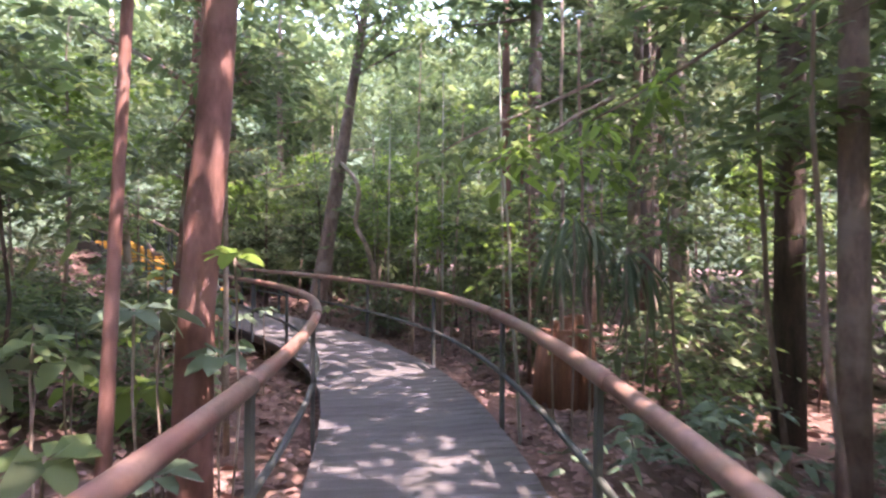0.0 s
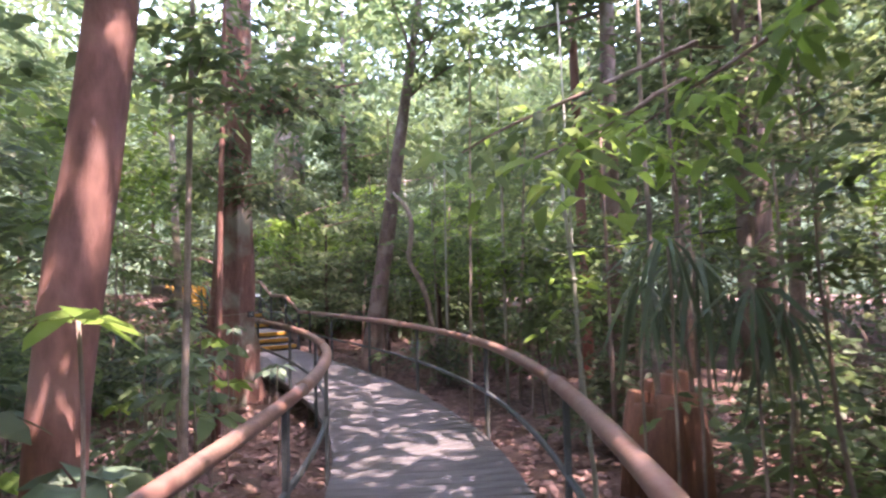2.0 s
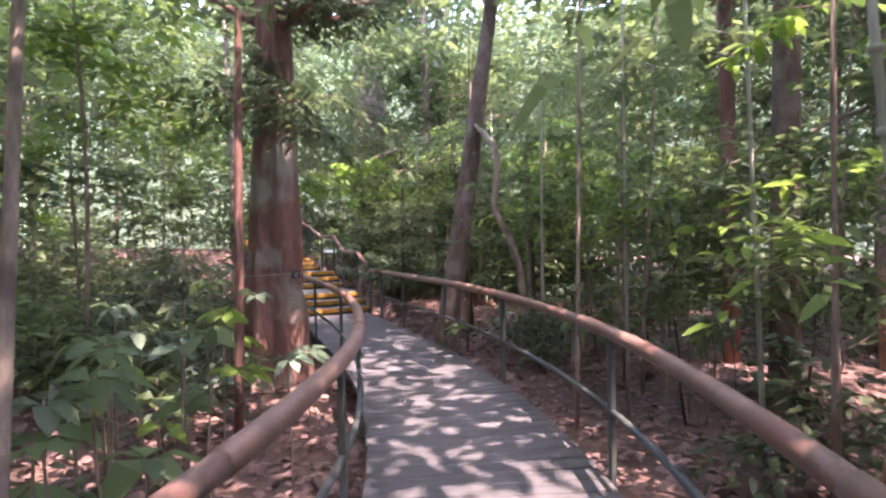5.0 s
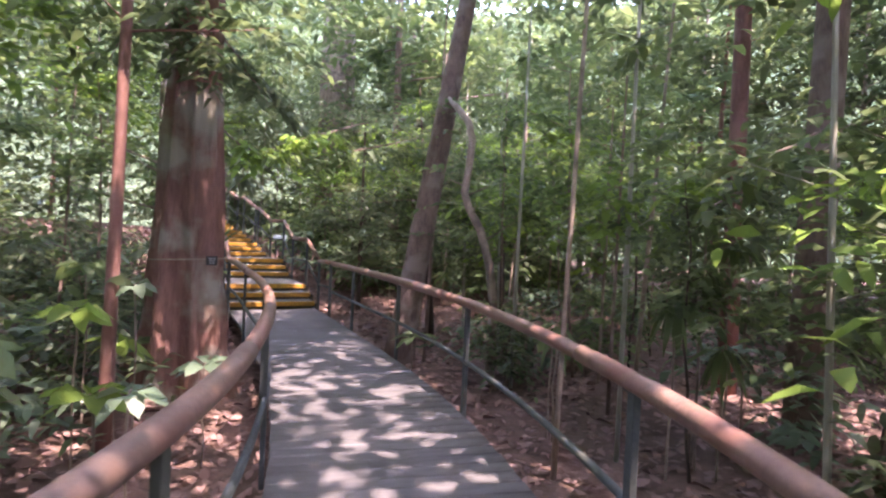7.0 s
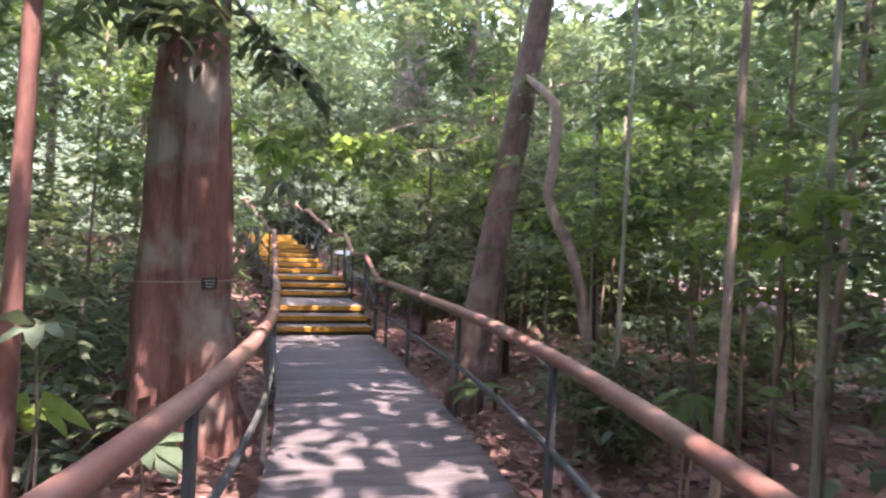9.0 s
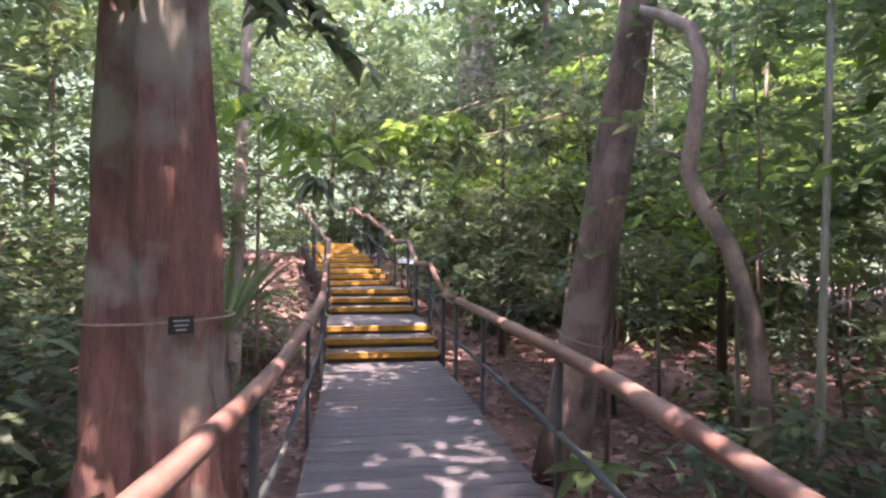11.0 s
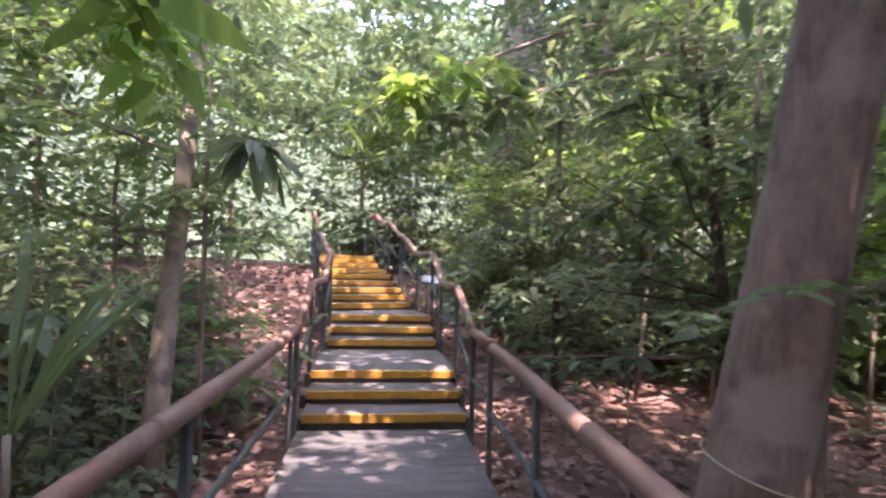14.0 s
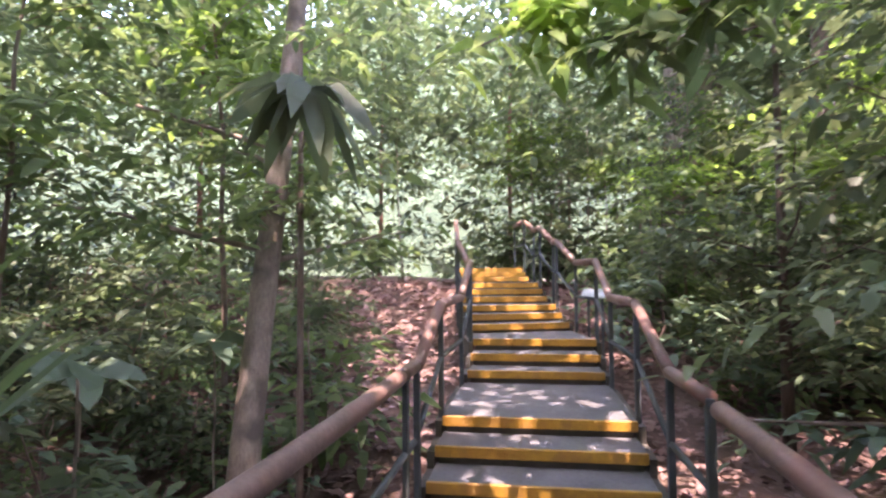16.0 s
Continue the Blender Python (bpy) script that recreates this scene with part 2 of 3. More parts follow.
def ground_z(x, y):
    s = (x - STAIR_F.x) * STAIR_U.x + (y - STAIR_F.y) * STAIR_U.y
    side = (x - STAIR_F.x) * STAIR_U.y - (y - STAIR_F.y) * STAIR_U.x
    ramp = 0.175 * max(0.0, min(s - 0.3, 10.5)) / (1 + math.exp((side - 6) / 2.5))
    left = max(0.0, -side - 2.0)
    bank = min(1.5, 0.07 * left + 0.008 * left * left)
    z = -0.38 + max(ramp, bank) + 0.25 * min(ramp, bank)
    z += 0.10 * noise.noise((x * 0.35, y * 0.35, 0)) + 0.04 * noise.noise((x * 1.3, y * 1.3, 3))
    return z


def clear_of_path(x, y, gap):
    if np.min((LN[:, 0] - x) ** 2 + (LN[:, 1] - y) ** 2) < gap * gap:
        return False
    s = (x - STAIR_F.x) * STAIR_U.x + (y - STAIR_F.y) * STAIR_U.y
    side = (x - STAIR_F.x) * STAIR_U.y - (y - STAIR_F.y) * STAIR_U.x
    return not (-0.5 < s < 11 and -gap - 0.3 * max(0.0, s - 1) < side < gap)


# ---- ground ----
gv, gf = [], []
xs = np.concatenate([np.linspace(-400, -24, 8), np.linspace(-20, 16, 121), np.linspace(20, 400, 8)])
ys = np.concatenate([np.linspace(-400, -12, 8), np.linspace(-8, 36, 147), np.linspace(40, 400, 8)])
for yy in ys:
    for xx in xs:
        gv.append((xx, yy, ground_z(float(np.clip(xx, -30, 25)), float(np.clip(yy, -15, 45)))))
nx = len(xs)
for j in range(len(ys) - 1):
    for i in range(nx - 1):
        gf.append((j * nx + i, j * nx + i + 1, (j + 1) * nx + i + 1, (j + 1) * nx + i))
ground = mesh_ob("ground", gv, gf, SOIL, smooth=True)
tagged(ground, "brown forest floor of soil under fallen leaves", "ground", kind="structure")

lp, lh, ls = [], [], []
SL = np.array([(STAIR_F.x + STAIR_U.x * k - 0.35 * k * 0.5, STAIR_F.y + STAIR_U.y * k) for k in np.linspace(0, 10, 30)])
while len(lp) < 38000:
    x, y = rng.uniform(-17, 12), rng.uniform(-2, 30)
    d = math.sqrt(np.min((LN[:, 0] - x) ** 2 + (LN[:, 1] - y) ** 2))
    d = min(d, math.sqrt(np.min((SL[:, 0] - x) ** 2 + (SL[:, 1] - y) ** 2)))
    if rng.random() > 1.3 / (1 + (d / 5) ** 2):
        continue
    lp.append((x, y, ground_z(x, y) + 0.012 + 0.02 * rng.random()))
    a = rng.uniform(0, 6.283)
    lh.append((math.cos(a), math.sin(a), rng.normal(0.1, 0.22)))
    ls.append(rng.uniform(0.08, 0.19))
v, f = leaves(lp, lh, ls, width=0.5, droop=0.12)
tagged(mesh_ob("leaf_litter", v, f, LITTER), "dry brown and pinkish fallen leaves on the forest floor", "leaf litter", kind="stuff")

# added green ring wall closing the distance; blocks low sky and its light
BACKDROP = surface("backdrop_green", (0.035, 0.055, 0.025), (0.12, 0.165, 0.08), 0.9, 0.9, 1.0, fine=4.0, patch=(0.06, 0.09, 0.045), patch_scale=0.25, bdist=0.6)
hv, hf = [], []
for j in range(9):
    for k in range(96):
        a = 2 * math.pi * k / 96
        rr = 56 + 5 * (j / 8) + 2.0 * noise.noise((math.cos(a) * 5, math.sin(a) * 5, j * 0.7))
        top = 27 + 5 * noise.noise((math.cos(a) * 3, math.sin(a) * 3, 4))
        hv.append((-2.5 + rr * math.cos(a), 11 + rr * math.sin(a), -3 + (top + 3) * j / 8))
for j in range(8):
    for k in range(96):
        hf.append((j * 96 + k, (j + 1) * 96 + k, (j + 1) * 96 + (k + 1) % 96, j * 96 + (k + 1) % 96))
tagged(mesh_ob("backdrop", hv, hf, BACKDROP, smooth=True), "plain green ring wall added behind the woods to block low sky", "backdrop", kind="structure")

# ---- boardwalk ----
WID = 1.66
boardwalk = tagged(new("boardwalk"), "", "boardwalk", kind="structure")


def at_line(i):
    a, b = LINE[max(i - 1, 0)], LINE[min(i + 1, len(LINE) - 1)]
    d = (b - a).normalized()
    return LINE[i], d, Vector((d.y, -d.x))


def offset_line(off, z, step=1):
    out = []
    for i in range(0, len(LINE), step):
        p, d, r = at_line(i)
        q = p + r * off
        out.append((q.x, q.y, z))
    return out


def beam(line, half_w, half_h, mat, name, parent, label=""):
    V, Fc = [], []
    for i, p in enumerate(line):
        a, b = Vector(line[max(i - 1, 0)]), Vector(line[min(i + 1, len(line) - 1)])
        d = (b - a).normalized()
        r = Vector((d.y, -d.x, 0)).normalized()
        p = Vector(p)
        for sx, sz in ((-1, -1), (1, -1), (1, 1), (-1, 1)):
            V.append(p + r * (half_w * sx) + Vector((0, 0, half_h * sz)))
    for i in range(len(line) - 1):
        for k in range(4):
            Fc.append((4 * i + k, 4 * i + (k + 1) % 4, 4 * i + 4 + (k + 1) % 4, 4 * i + 4 + k))
    n = len(V)
    Fc += [(0, 3, 2, 1), (n - 4, n - 3, n - 2, n - 1)]
    return mesh_ob(name, V, Fc, mat, parent, label)


for o in (-0.66, 0.66):
    beam(offset_line(o, -0.13), 0.05, 0.08, RISER, "joist", boardwalk, "dark supporting beam under the planks")
for i in range(4, len(LINE), 14):
    p, d, r = at_line(i)
    for o in (-0.66, 0.66):
        q = p + r * o
        v, f = tube([(q.x, q.y, -0.7), (q.x, q.y, -0.2)], [0.06, 0.06], 8)
        mesh_ob("pile", v, f, RISER, boardwalk)

# ---- stairs ----
STATIONS = [0.0, 0.40, 0.80, 2.33, 2.70, 3.06, 3.94, 4.22, 4.52, 5.0, 5.4, 5.8, 6.6, 7.0, 7.4]
HALVES = [0.83, 0.83, 0.83, 0.77, 0.77, 0.77, 0.72, 0.72, 0.72, 0.68, 0.68, 0.68, 0.64, 0.64, 0.64]
HEIGHTS = [0.13, 0.27, 0.41, 0.55, 0.69, 0.83, 0.95, 1.07, 1.18, 1.29, 1.40, 1.50, 1.60, 1.69, 1.78]
stairs = tagged(new("stairs"), "", "stairs", kind="structure")


def stair_dir(s):
    """The upper flight turns a little to the left."""
    a = radians(max(0, min(18, (s - 3.0) * 24)) - max(0, min(9, (s - 4.3) * 18)))
    return Vector((STAIR_U.x * math.cos(a) - STAIR_U.y * math.sin(a), STAIR_U.x * math.sin(a) + STAIR_U.y * math.cos(a)))


def stair_point(s):
    if s < 0:
        return STAIR_F + STAIR_U * s
    p, k = STAIR_F.copy(), 0.0
    while k < s - 1e-6:
        st = min(0.05, s - k)
        p += stair_dir(k) * st
        k += st
    return p


def slab(name, s0, s1, z0, z1, half, mat, parent, over=0.0):
    a, b = stair_point(s0), stair_point(s1)
    ra = Vector((stair_dir(s0).y, -stair_dir(s0).x))
    rb = Vector((stair_dir(s1).y, -stair_dir(s1).x))
    c = [a - ra * half, a + ra * half, b + rb * half, b - rb * half]
    bm = bmesh.new()
    lo = [bm.verts.new((q.x, q.y, z0)) for q in c]
    hi = [bm.verts.new((q.x, q.y, z1)) for q in c]
    bm.faces.new(lo[::-1])
    bm.faces.new(hi)
    for k in range(4):
        bm.faces.new((lo[k], lo[(k + 1) % 4], hi[(k + 1) % 4], hi[k]))
    bmesh.ops.bevel(bm, geom=bm.edges[:], offset=0.006, segments=1, affect="EDGES")
    return part(name, bm, mat, parent)


for k, s in enumerate(STATIONS):
    nxt = STATIONS[k + 1] if k + 1 < len(STATIONS) else s + 1.6
    z, half = HEIGHTS[k], HALVES[k]
    rise = z - (HEIGHTS[k - 1] if k else 0.0)
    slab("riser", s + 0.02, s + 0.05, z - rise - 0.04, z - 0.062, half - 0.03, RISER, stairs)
    slab("tread", s + 0.014, nxt + 0.05, z - 0.06, z, half - 0.005, TREAD, stairs)
    slab("nosing", s - 0.012, s + 0.024, z - 0.085, z + 0.004, half, YELLOW, stairs)
    for sd in (-half - 0.035, half + 0.035):
        a, b = stair_point(s), stair_point(nxt)
        r = Vector((stair_dir(s).y, -stair_dir(s).x)) * sd
        beam([(a.x + r.x, a.y + r.y, z - 0.16), (b.x + r.x, b.y + r.y, z - 0.16)], 0.03, 0.12, RISER, "stringer", stairs)

# ---- railings ----
RAIL_Z, RAIL_OFF = 0.995, 0.865


def railing(side):
    rail = tagged(new("railing"), "round brown timber handrail on dark steel posts with lower rail", "railing", "railings beside the boardwalk")
    line = offset_line(side * RAIL_OFF, RAIL_Z)
    if side > 0:
        line = line[:-7]
    seg = 17
    for k, i in enumerate(range(0, len(line) - 2, seg)):
        piece = line[i:i + seg + 1]
        rad = 0.047 + 0.004 * math.sin(k * 2.1 + side)
        v, f = tube(piece, [rad] * len(piece), 12, 0.02, seed=k)
        mesh_ob("rail_log", v, f, RAILWOOD, rail, smooth=True)
    low = [(x - 0, y, 0.46) for x, y, z in offset_line(side * RAIL_OFF, 0.46)][:len(line)]
    v, f = tube(low, [0.023] * len(low), 8)
    mesh_ob("lower_rail", v, f, STEEL, rail, "thin dark steel lower rail", smooth=True)
    marks = (0.8, 3.3, 5.76, 8.2, 10.8, 13.2, 14.95, 16.65) if side > 0 else (-1.0, 1.2, 3.4, 5.5, 7.65, 9.55, 11.4, 13.2, 15.2, 17.1)
    for i in [min(range(len(line)), key=lambda q: abs(line[q][1] - m)) for m in marks]:
        x, y, z = line[i]
        d = Vector(line[min(i + 1, len(line) - 1)]) - Vector(line[max(i - 1, 0)])
        ang = math.atan2(d.y, d.x)
        bm = bmesh.new()
        bmesh.ops.create_cube(bm, size=1, matrix=Matrix.Translation((x, y, 0.40)) @ Matrix.Rotation(ang, 4, "Z") @ Matrix.Diagonal((0.065, 0.034, 1.10, 1)))
        bmesh.ops.bevel(bm, geom=bm.edges[:], offset=0.003, segments=1, affect="EDGES")
        post = part("post", bm, STEEL, rail)
        bm = bmesh.new()
        bmesh.ops.create_cube(bm, size=1, matrix=Matrix.Translation((x, y, 0.952)) @ Matrix.Rotation(ang, 4, "Z") @ Matrix.Diagonal((0.14, 0.05, 0.012, 1)))
        part("bracket", bm, STEEL, post, "flat steel saddle under the handrail")
    return rail


railing(-1)
railing(1)


def stair_z(s):
    return max([0.0] + [h for q, h in zip(STATIONS, HEIGHTS) if q <= s])


def stair_rail(side, stops):
    rail = tagged(new("stair_railing"), "brown wooden handrail stepping up beside the stairs on dark steel posts", "railing", "railings beside the stairs")
    pts = []
    for s, z in stops:
        p = stair_point(s)
        d = stair_dir(s)
        w = 0.875 - 0.022 * max(0.0, s)
        pts.append((p.x + d.y * side * w, p.y - d.x * side * w, z))
    for a, b in zip(pts, pts[1:]):
        v, f = tube([a, b], [0.045, 0.045], 10, 0.02)
        mesh_ob("rail_bar", v, f, RAILWOOD, rail, smooth=True)
        lo = [(q[0], q[1], q[2] - 0.48) for q in (a, b)]
        v, f = tube(lo, [0.022, 0.022], 8)
        mesh_ob("lower_bar", v, f, STEEL, rail, smooth=True)
    for (s, z), q in zip(stops, pts):
        bm = bmesh.new()
        bottom = stair_z(s) - 0.35
        bmesh.ops.create_cube(bm, size=1, matrix=Matrix.Translation((q[0], q[1], (z + bottom) / 2)) @ Matrix.Rotation(math.atan2(STAIR_U.y, STAIR_U.x), 4, "Z") @ Matrix.Diagonal((0.055, 0.045, z - bottom, 1)))
        bmesh.ops.bevel(bm, geom=bm.edges[:], offset=0.004, segments=1, affect="EDGES")
        part("post", bm, STEEL, rail)
    return rail


STOPS = []
for k in range(0, len(STATIONS), 3):
    STOPS += [(STATIONS[k] - 0.1, (HEIGHTS[k - 1] if k else 0.0) + 0.98), (STATIONS[k + 2] + 0.12, HEIGHTS[k + 2] + 0.98)]
STOPS.append((8.8, HEIGHTS[-1] + 0.98))
stair_rail(-1, STOPS)
stair_rail(1, [(-0.95, 0.99)] + STOPS)


# ---- trees ----
def trunk_tree(name, pts, radii, mat, label, n=10, wobble=0.05, lobes=0, lobe_depth=0.0, limbs=5, crown=None, seed=1, leaf=LEAF, category="tree", lsize=0.16, low=None):
    """A trunk along pts with limbs and leafy sprays on its upper part; crown: (number of sprays, reach)."""
    base = Vector(pts[0])
    tree = tagged(new(name), label, category)
    tree.location = base
    loc = [Vector(p) - base for p in pts]
    v, f = tube(loc, radii, n, wobble, lobes, lobe_depth, seed)
    mesh_ob("trunk", v, f, mat, tree, smooth=True)
    r = np.random.default_rng(seed)
    starts, ways = [], []
    top = loc[-1]
    for k in range(limbs):
        w = r.uniform(0.45, 0.98) if low is None else r.uniform(low, 0.98)
        q = w * (len(loc) - 1)
        i = min(int(q), len(loc) - 2)
        p = loc[i].lerp(loc[i + 1], q - i)
        a = r.uniform(0, 6.283)
        ln = (crown[1] if crown else 1.0) * r.uniform(0.5, 1.0)
        e = p + Vector((math.cos(a) * ln, math.sin(a) * ln, ln * r.uniform(0.1, 0.6)))
        line = bent(p, e, 4, 0.06 * ln, seed * 31 + k)
        rr = max(0.006, radii[min(i, len(radii) - 1)] * 0.3)
        v, f = tube(line, [rr, rr * 0.8, rr * 0.6, rr * 0.45, rr * 0.25], 5)
        mesh_ob("limb", v, f, mat, tree, smooth=True)
        for _ in range(int((crown[0] if crown else 10) / max(limbs, 1))):
            u = r.uniform(0.25, 1.0)
            starts.append(tuple(p.lerp(e, u)))
            b = r.uniform(0, 6.283)
            ways.append((math.cos(b), math.sin(b), r.uniform(-0.25, 0.5)))
    if crown and starts:
        v, f = sprays(starts, ways, 4.0 * lsize, 9, lsize)
        mesh_ob("crown", v, f, leaf, tree)
    return tree


def grounded(x, y, sink=0.08):
    return (x, y, ground_z(x, y) - sink)


# the trees beside the walk
def straight(x, y, dx, dy, heights):
    """Points of a trunk that passes (x, y) at the height of 1.3 and leans by dx, dy a metre."""
    out = []
    for z in heights:
        px, py = x + dx * (z - 1.3), y + dy * (z - 1.3)
        out.append((px, py, ground_z(px, py) - 0.1 if z < -0.3 else z))
    return out


trunk_tree("tree", straight(-1.585, 6.66, 0.0, 0.06, (-0.4, 0.2, 0.7, 1.2)) + [(-1.56, 6.68, 1.6), (-1.565, 6.72, 1.85)] + straight(-1.56, 6.66, 0.015, 0.12, (2.3, 2.9, 3.6, 5.0, 8.0)),
           [0.15, 0.135, 0.125, 0.12, 0.122, 0.125, 0.118, 0.115, 0.11, 0.09, 0.06], BARK_RED, "slim tree with smooth reddish-brown bark beside the handrail", 16, 0.035, limbs=7, crown=(200, 2.2), seed=3, low=0.8)
trunk_tree("tree", straight(-1.47, 5.51, 0.0, 0.08, (-0.4, 0.4, 1.2, 2.0, 3.2, 5.0)), [0.04, 0.036, 0.033, 0.03, 0.027, 0.018],
           BARK_RED, "thin young tree with brown bark beside the boardwalk", 9, 0.06, limbs=6, crown=(60, 1.2), seed=4, low=0.8)
trunk_tree("tree", straight(-1.957, 8.108, -0.047, 0.1, (-0.4, 0.4, 1.2, 2.0, 3.2, 5.0)), [0.03, 0.027, 0.025, 0.023, 0.02, 0.012],
           BARK_PALE, "thin pale sapling trunk standing among shrubs", 9, 0.06, limbs=6, crown=(70, 1.0), seed=5, low=0.75)
trunk_tree("tree", straight(-3.81, 11.65, 0.01, 0.02, (-0.4, 0.5, 1.5, 2.6, 4.2, 7.0)), [0.06, 0.052, 0.047, 0.043, 0.036, 0.02],
           BARK_RED, "thin reddish tree trunk with sunlit patches", 10, 0.05, limbs=6, crown=(90, 1.3), seed=18, low=0.65)
trunk_tree("tree", straight(-0.45, 13.0, 0.02, 0.03, (-0.4, 0.5, 1.5, 2.6, 4.2, 6.0)), [0.026, 0.023, 0.021, 0.02, 0.016, 0.01],
           BARK_PALE, "thin crooked pale sapling trunk near the handrail", 9, 0.09, limbs=6, crown=(70, 1.1), seed=19, low=0.65)
LICHEN = surface("bark_lichen", (0.10, 0.045, 0.037), (0.33, 0.17, 0.14), 3, 0.85, 0.8, stretch=(4, 4, 0.5), fine=25, patch=(0.32, 0.29, 0.24), patch_scale=1.7, bdist=0.03)
PROFILE = [(-0.58, 0.62), (-0.2, 0.53), (0.1, 0.47), (0.4, 0.42), (0.7, 0.385), (1.0, 0.36), (1.4, 0.34), (1.8, 0.325), (2.2, 0.305), (2.7, 0.285), (3.2, 0.265), (4.0, 0.245), (5.0, 0.225), (9.0, 0.17)]
trunk_tree("buttressed_tree", [(-4.715 + 0.06 * z, 13.56 - 0.06 * z, z) for z, _ in PROFILE], [r for _, r in PROFILE], LICHEN,
           "large tree with fluted red-brown bark and grey lichen patches", 64, 0.012, 4, 0.27, limbs=9, crown=(330, 3.0), seed=6, leaf=LEAF_DARK, low=0.86)
trunk_tree("leaning_tree", straight(-2.825, 16.35, 0.155, 0.01, (-0.4, 0.1, 0.6, 1.2, 1.9, 2.8, 3.7, 5.0, 6.8, 9.5)),
           [0.28, 0.225, 0.205, 0.19, 0.178, 0.165, 0.15, 0.13, 0.10, 0.07], BARK_BROWN, "leaning tree with grey-brown bark and a rope round its foot", 18, 0.05, 3, 0.05, limbs=8, crown=(260, 2.6), seed=7, low=0.75)
trunk_tree("crooked_tree", [grounded(-1.5, 15.62, 0.1), (-1.5, 15.6, 0.2), (-1.49, 15.56, 0.75), (-1.55, 15.46, 1.25), (-1.68, 15.4, 1.7), (-1.86, 15.42, 2.0), (-1.93, 15.44, 2.2), (-1.88, 15.44, 2.55), (-1.85, 15.43, 2.9), (-1.93, 15.5, 3.15), (-2.15, 15.8, 3.4), (-2.4, 16.2, 3.65)],
           [0.068, 0.063, 0.061, 0.059, 0.057, 0.055, 0.053, 0.051, 0.05, 0.047, 0.045, 0.03], BARK_PALE, "crooked pale trunk bending towards the leaning tree", 12, 0.05, limbs=4, crown=(14, 0.5), seed=8, low=0.3)
trunk_tree("tree", straight(3.67, 8.68, 0.0, 0.0, (-0.4, 1.5, 4.0, 9.0)), [0.17, 0.145, 0.13, 0.08], BARK_DARK, "dark straight forest tree trunk", 12, 0.05, limbs=7, crown=(110, 2.2), seed=9, low=0.6)
trunk_tree("tree", straight(2.8, 6.6, -0.01, 0.0, (-0.4, 1.5, 4.0, 9.0)), [0.11, 0.095, 0.085, 0.05], BARK_BROWN, "slim brown tree trunk with a sunlit side", 12, 0.05, limbs=7, crown=(110, 2.0), seed=10, low=0.6)
trunk_tree("tree", straight(4.9, 15.9, -0.02, 0.0, (-0.4, 2.0, 5.0, 10.0)), [0.25, 0.22, 0.2, 0.12], BARK_DARK, "dark trunk of a tall forest tree", 12, 0.05, limbs=7, crown=(130, 2.4), seed=11, low=0.6)
trunk_tree("tree", straight(1.6, 16.4, -0.01, 0.0, (-0.4, 2.0, 5.0, 10.0)), [0.13, 0.115, 0.1, 0.07], BARK_RED, "reddish trunk of a forest tree catching the sun", 12, 0.05, limbs=6, crown=(110, 2.4), seed=12, low=0.6)
trunk_tree("tree", straight(-7.706, 16.524, -0.176, 0.185, (-0.4, 0.5, 1.3, 2.2, 4.0, 8.0)), [0.12, 0.105, 0.095, 0.09, 0.08, 0.05], BARK_PALE, "pale slender tree trunk beside the stairs", 12, 0.05, limbs=7, crown=(160, 2.2), seed=13, low=0.5)
trunk_tree("tree", straight(-7.59, 16.79, 0.0, 0.0, (-0.4, 0.5, 1.3, 2.2, 3.6)), [0.03, 0.027, 0.025, 0.022, 0.012], BARK_BROWN, "thin straight sapling stem beside the stairs", 9, 0.05, limbs=6, crown=(50, 0.9), seed=20, low=0.7)
trunk_tree("tall_tree", straight(-10.6, 29.2, 0.0, 0.0, (-0.4, 6.0, 12.0, 20.0)), [0.8, 0.72, 0.62, 0.45], BARK_PALE, "tall pale trunk rising far behind the shrubs", 16, 0.05, limbs=8, crown=(160, 4), seed=14, low=0.5, leaf=LEAF_FAR, lsize=0.3)
trunk_tree("tree", straight(-3.31, 18.54, -0.121, 0.086, (-0.4, 0.8, 1.6, 2.3, 3.2, 4.6)), [0.06, 0.054, 0.046, 0.04, 0.03, 0.012], BARK_DARK,
           "dark-stemmed bushy young tree with drooping glossy leaves", 9, 0.05, limbs=18, crown=(330, 1.7), seed=15, leaf=LEAF_DARK, low=0.2, lsize=0.15)
trunk_tree("tree", straight(-5.6, 20.6, 0.0, 0.0, (-0.4, 1.0, 2.2, 4.6)), [0.06, 0.05, 0.04, 0.015], BARK_DARK,
           "dark-leaved bushy tree beside the stairs", 9, 0.05, limbs=18, crown=(330, 1.9), seed=16, leaf=LEAF_DARK, low=0.2, lsize=0.16)
trunk_tree("tree", straight(-2.0, 19.6, -0.02, 0.0, (-0.4, 1.0, 2.4, 5.0)), [0.07, 0.06, 0.045, 0.015], BARK_DARK,
           "bushy understorey tree with fresh green top leaves", 9, 0.05, limbs=14, crown=(300, 1.9), seed=17, leaf=LEAF_BRIGHT, low=0.45, lsize=0.16)

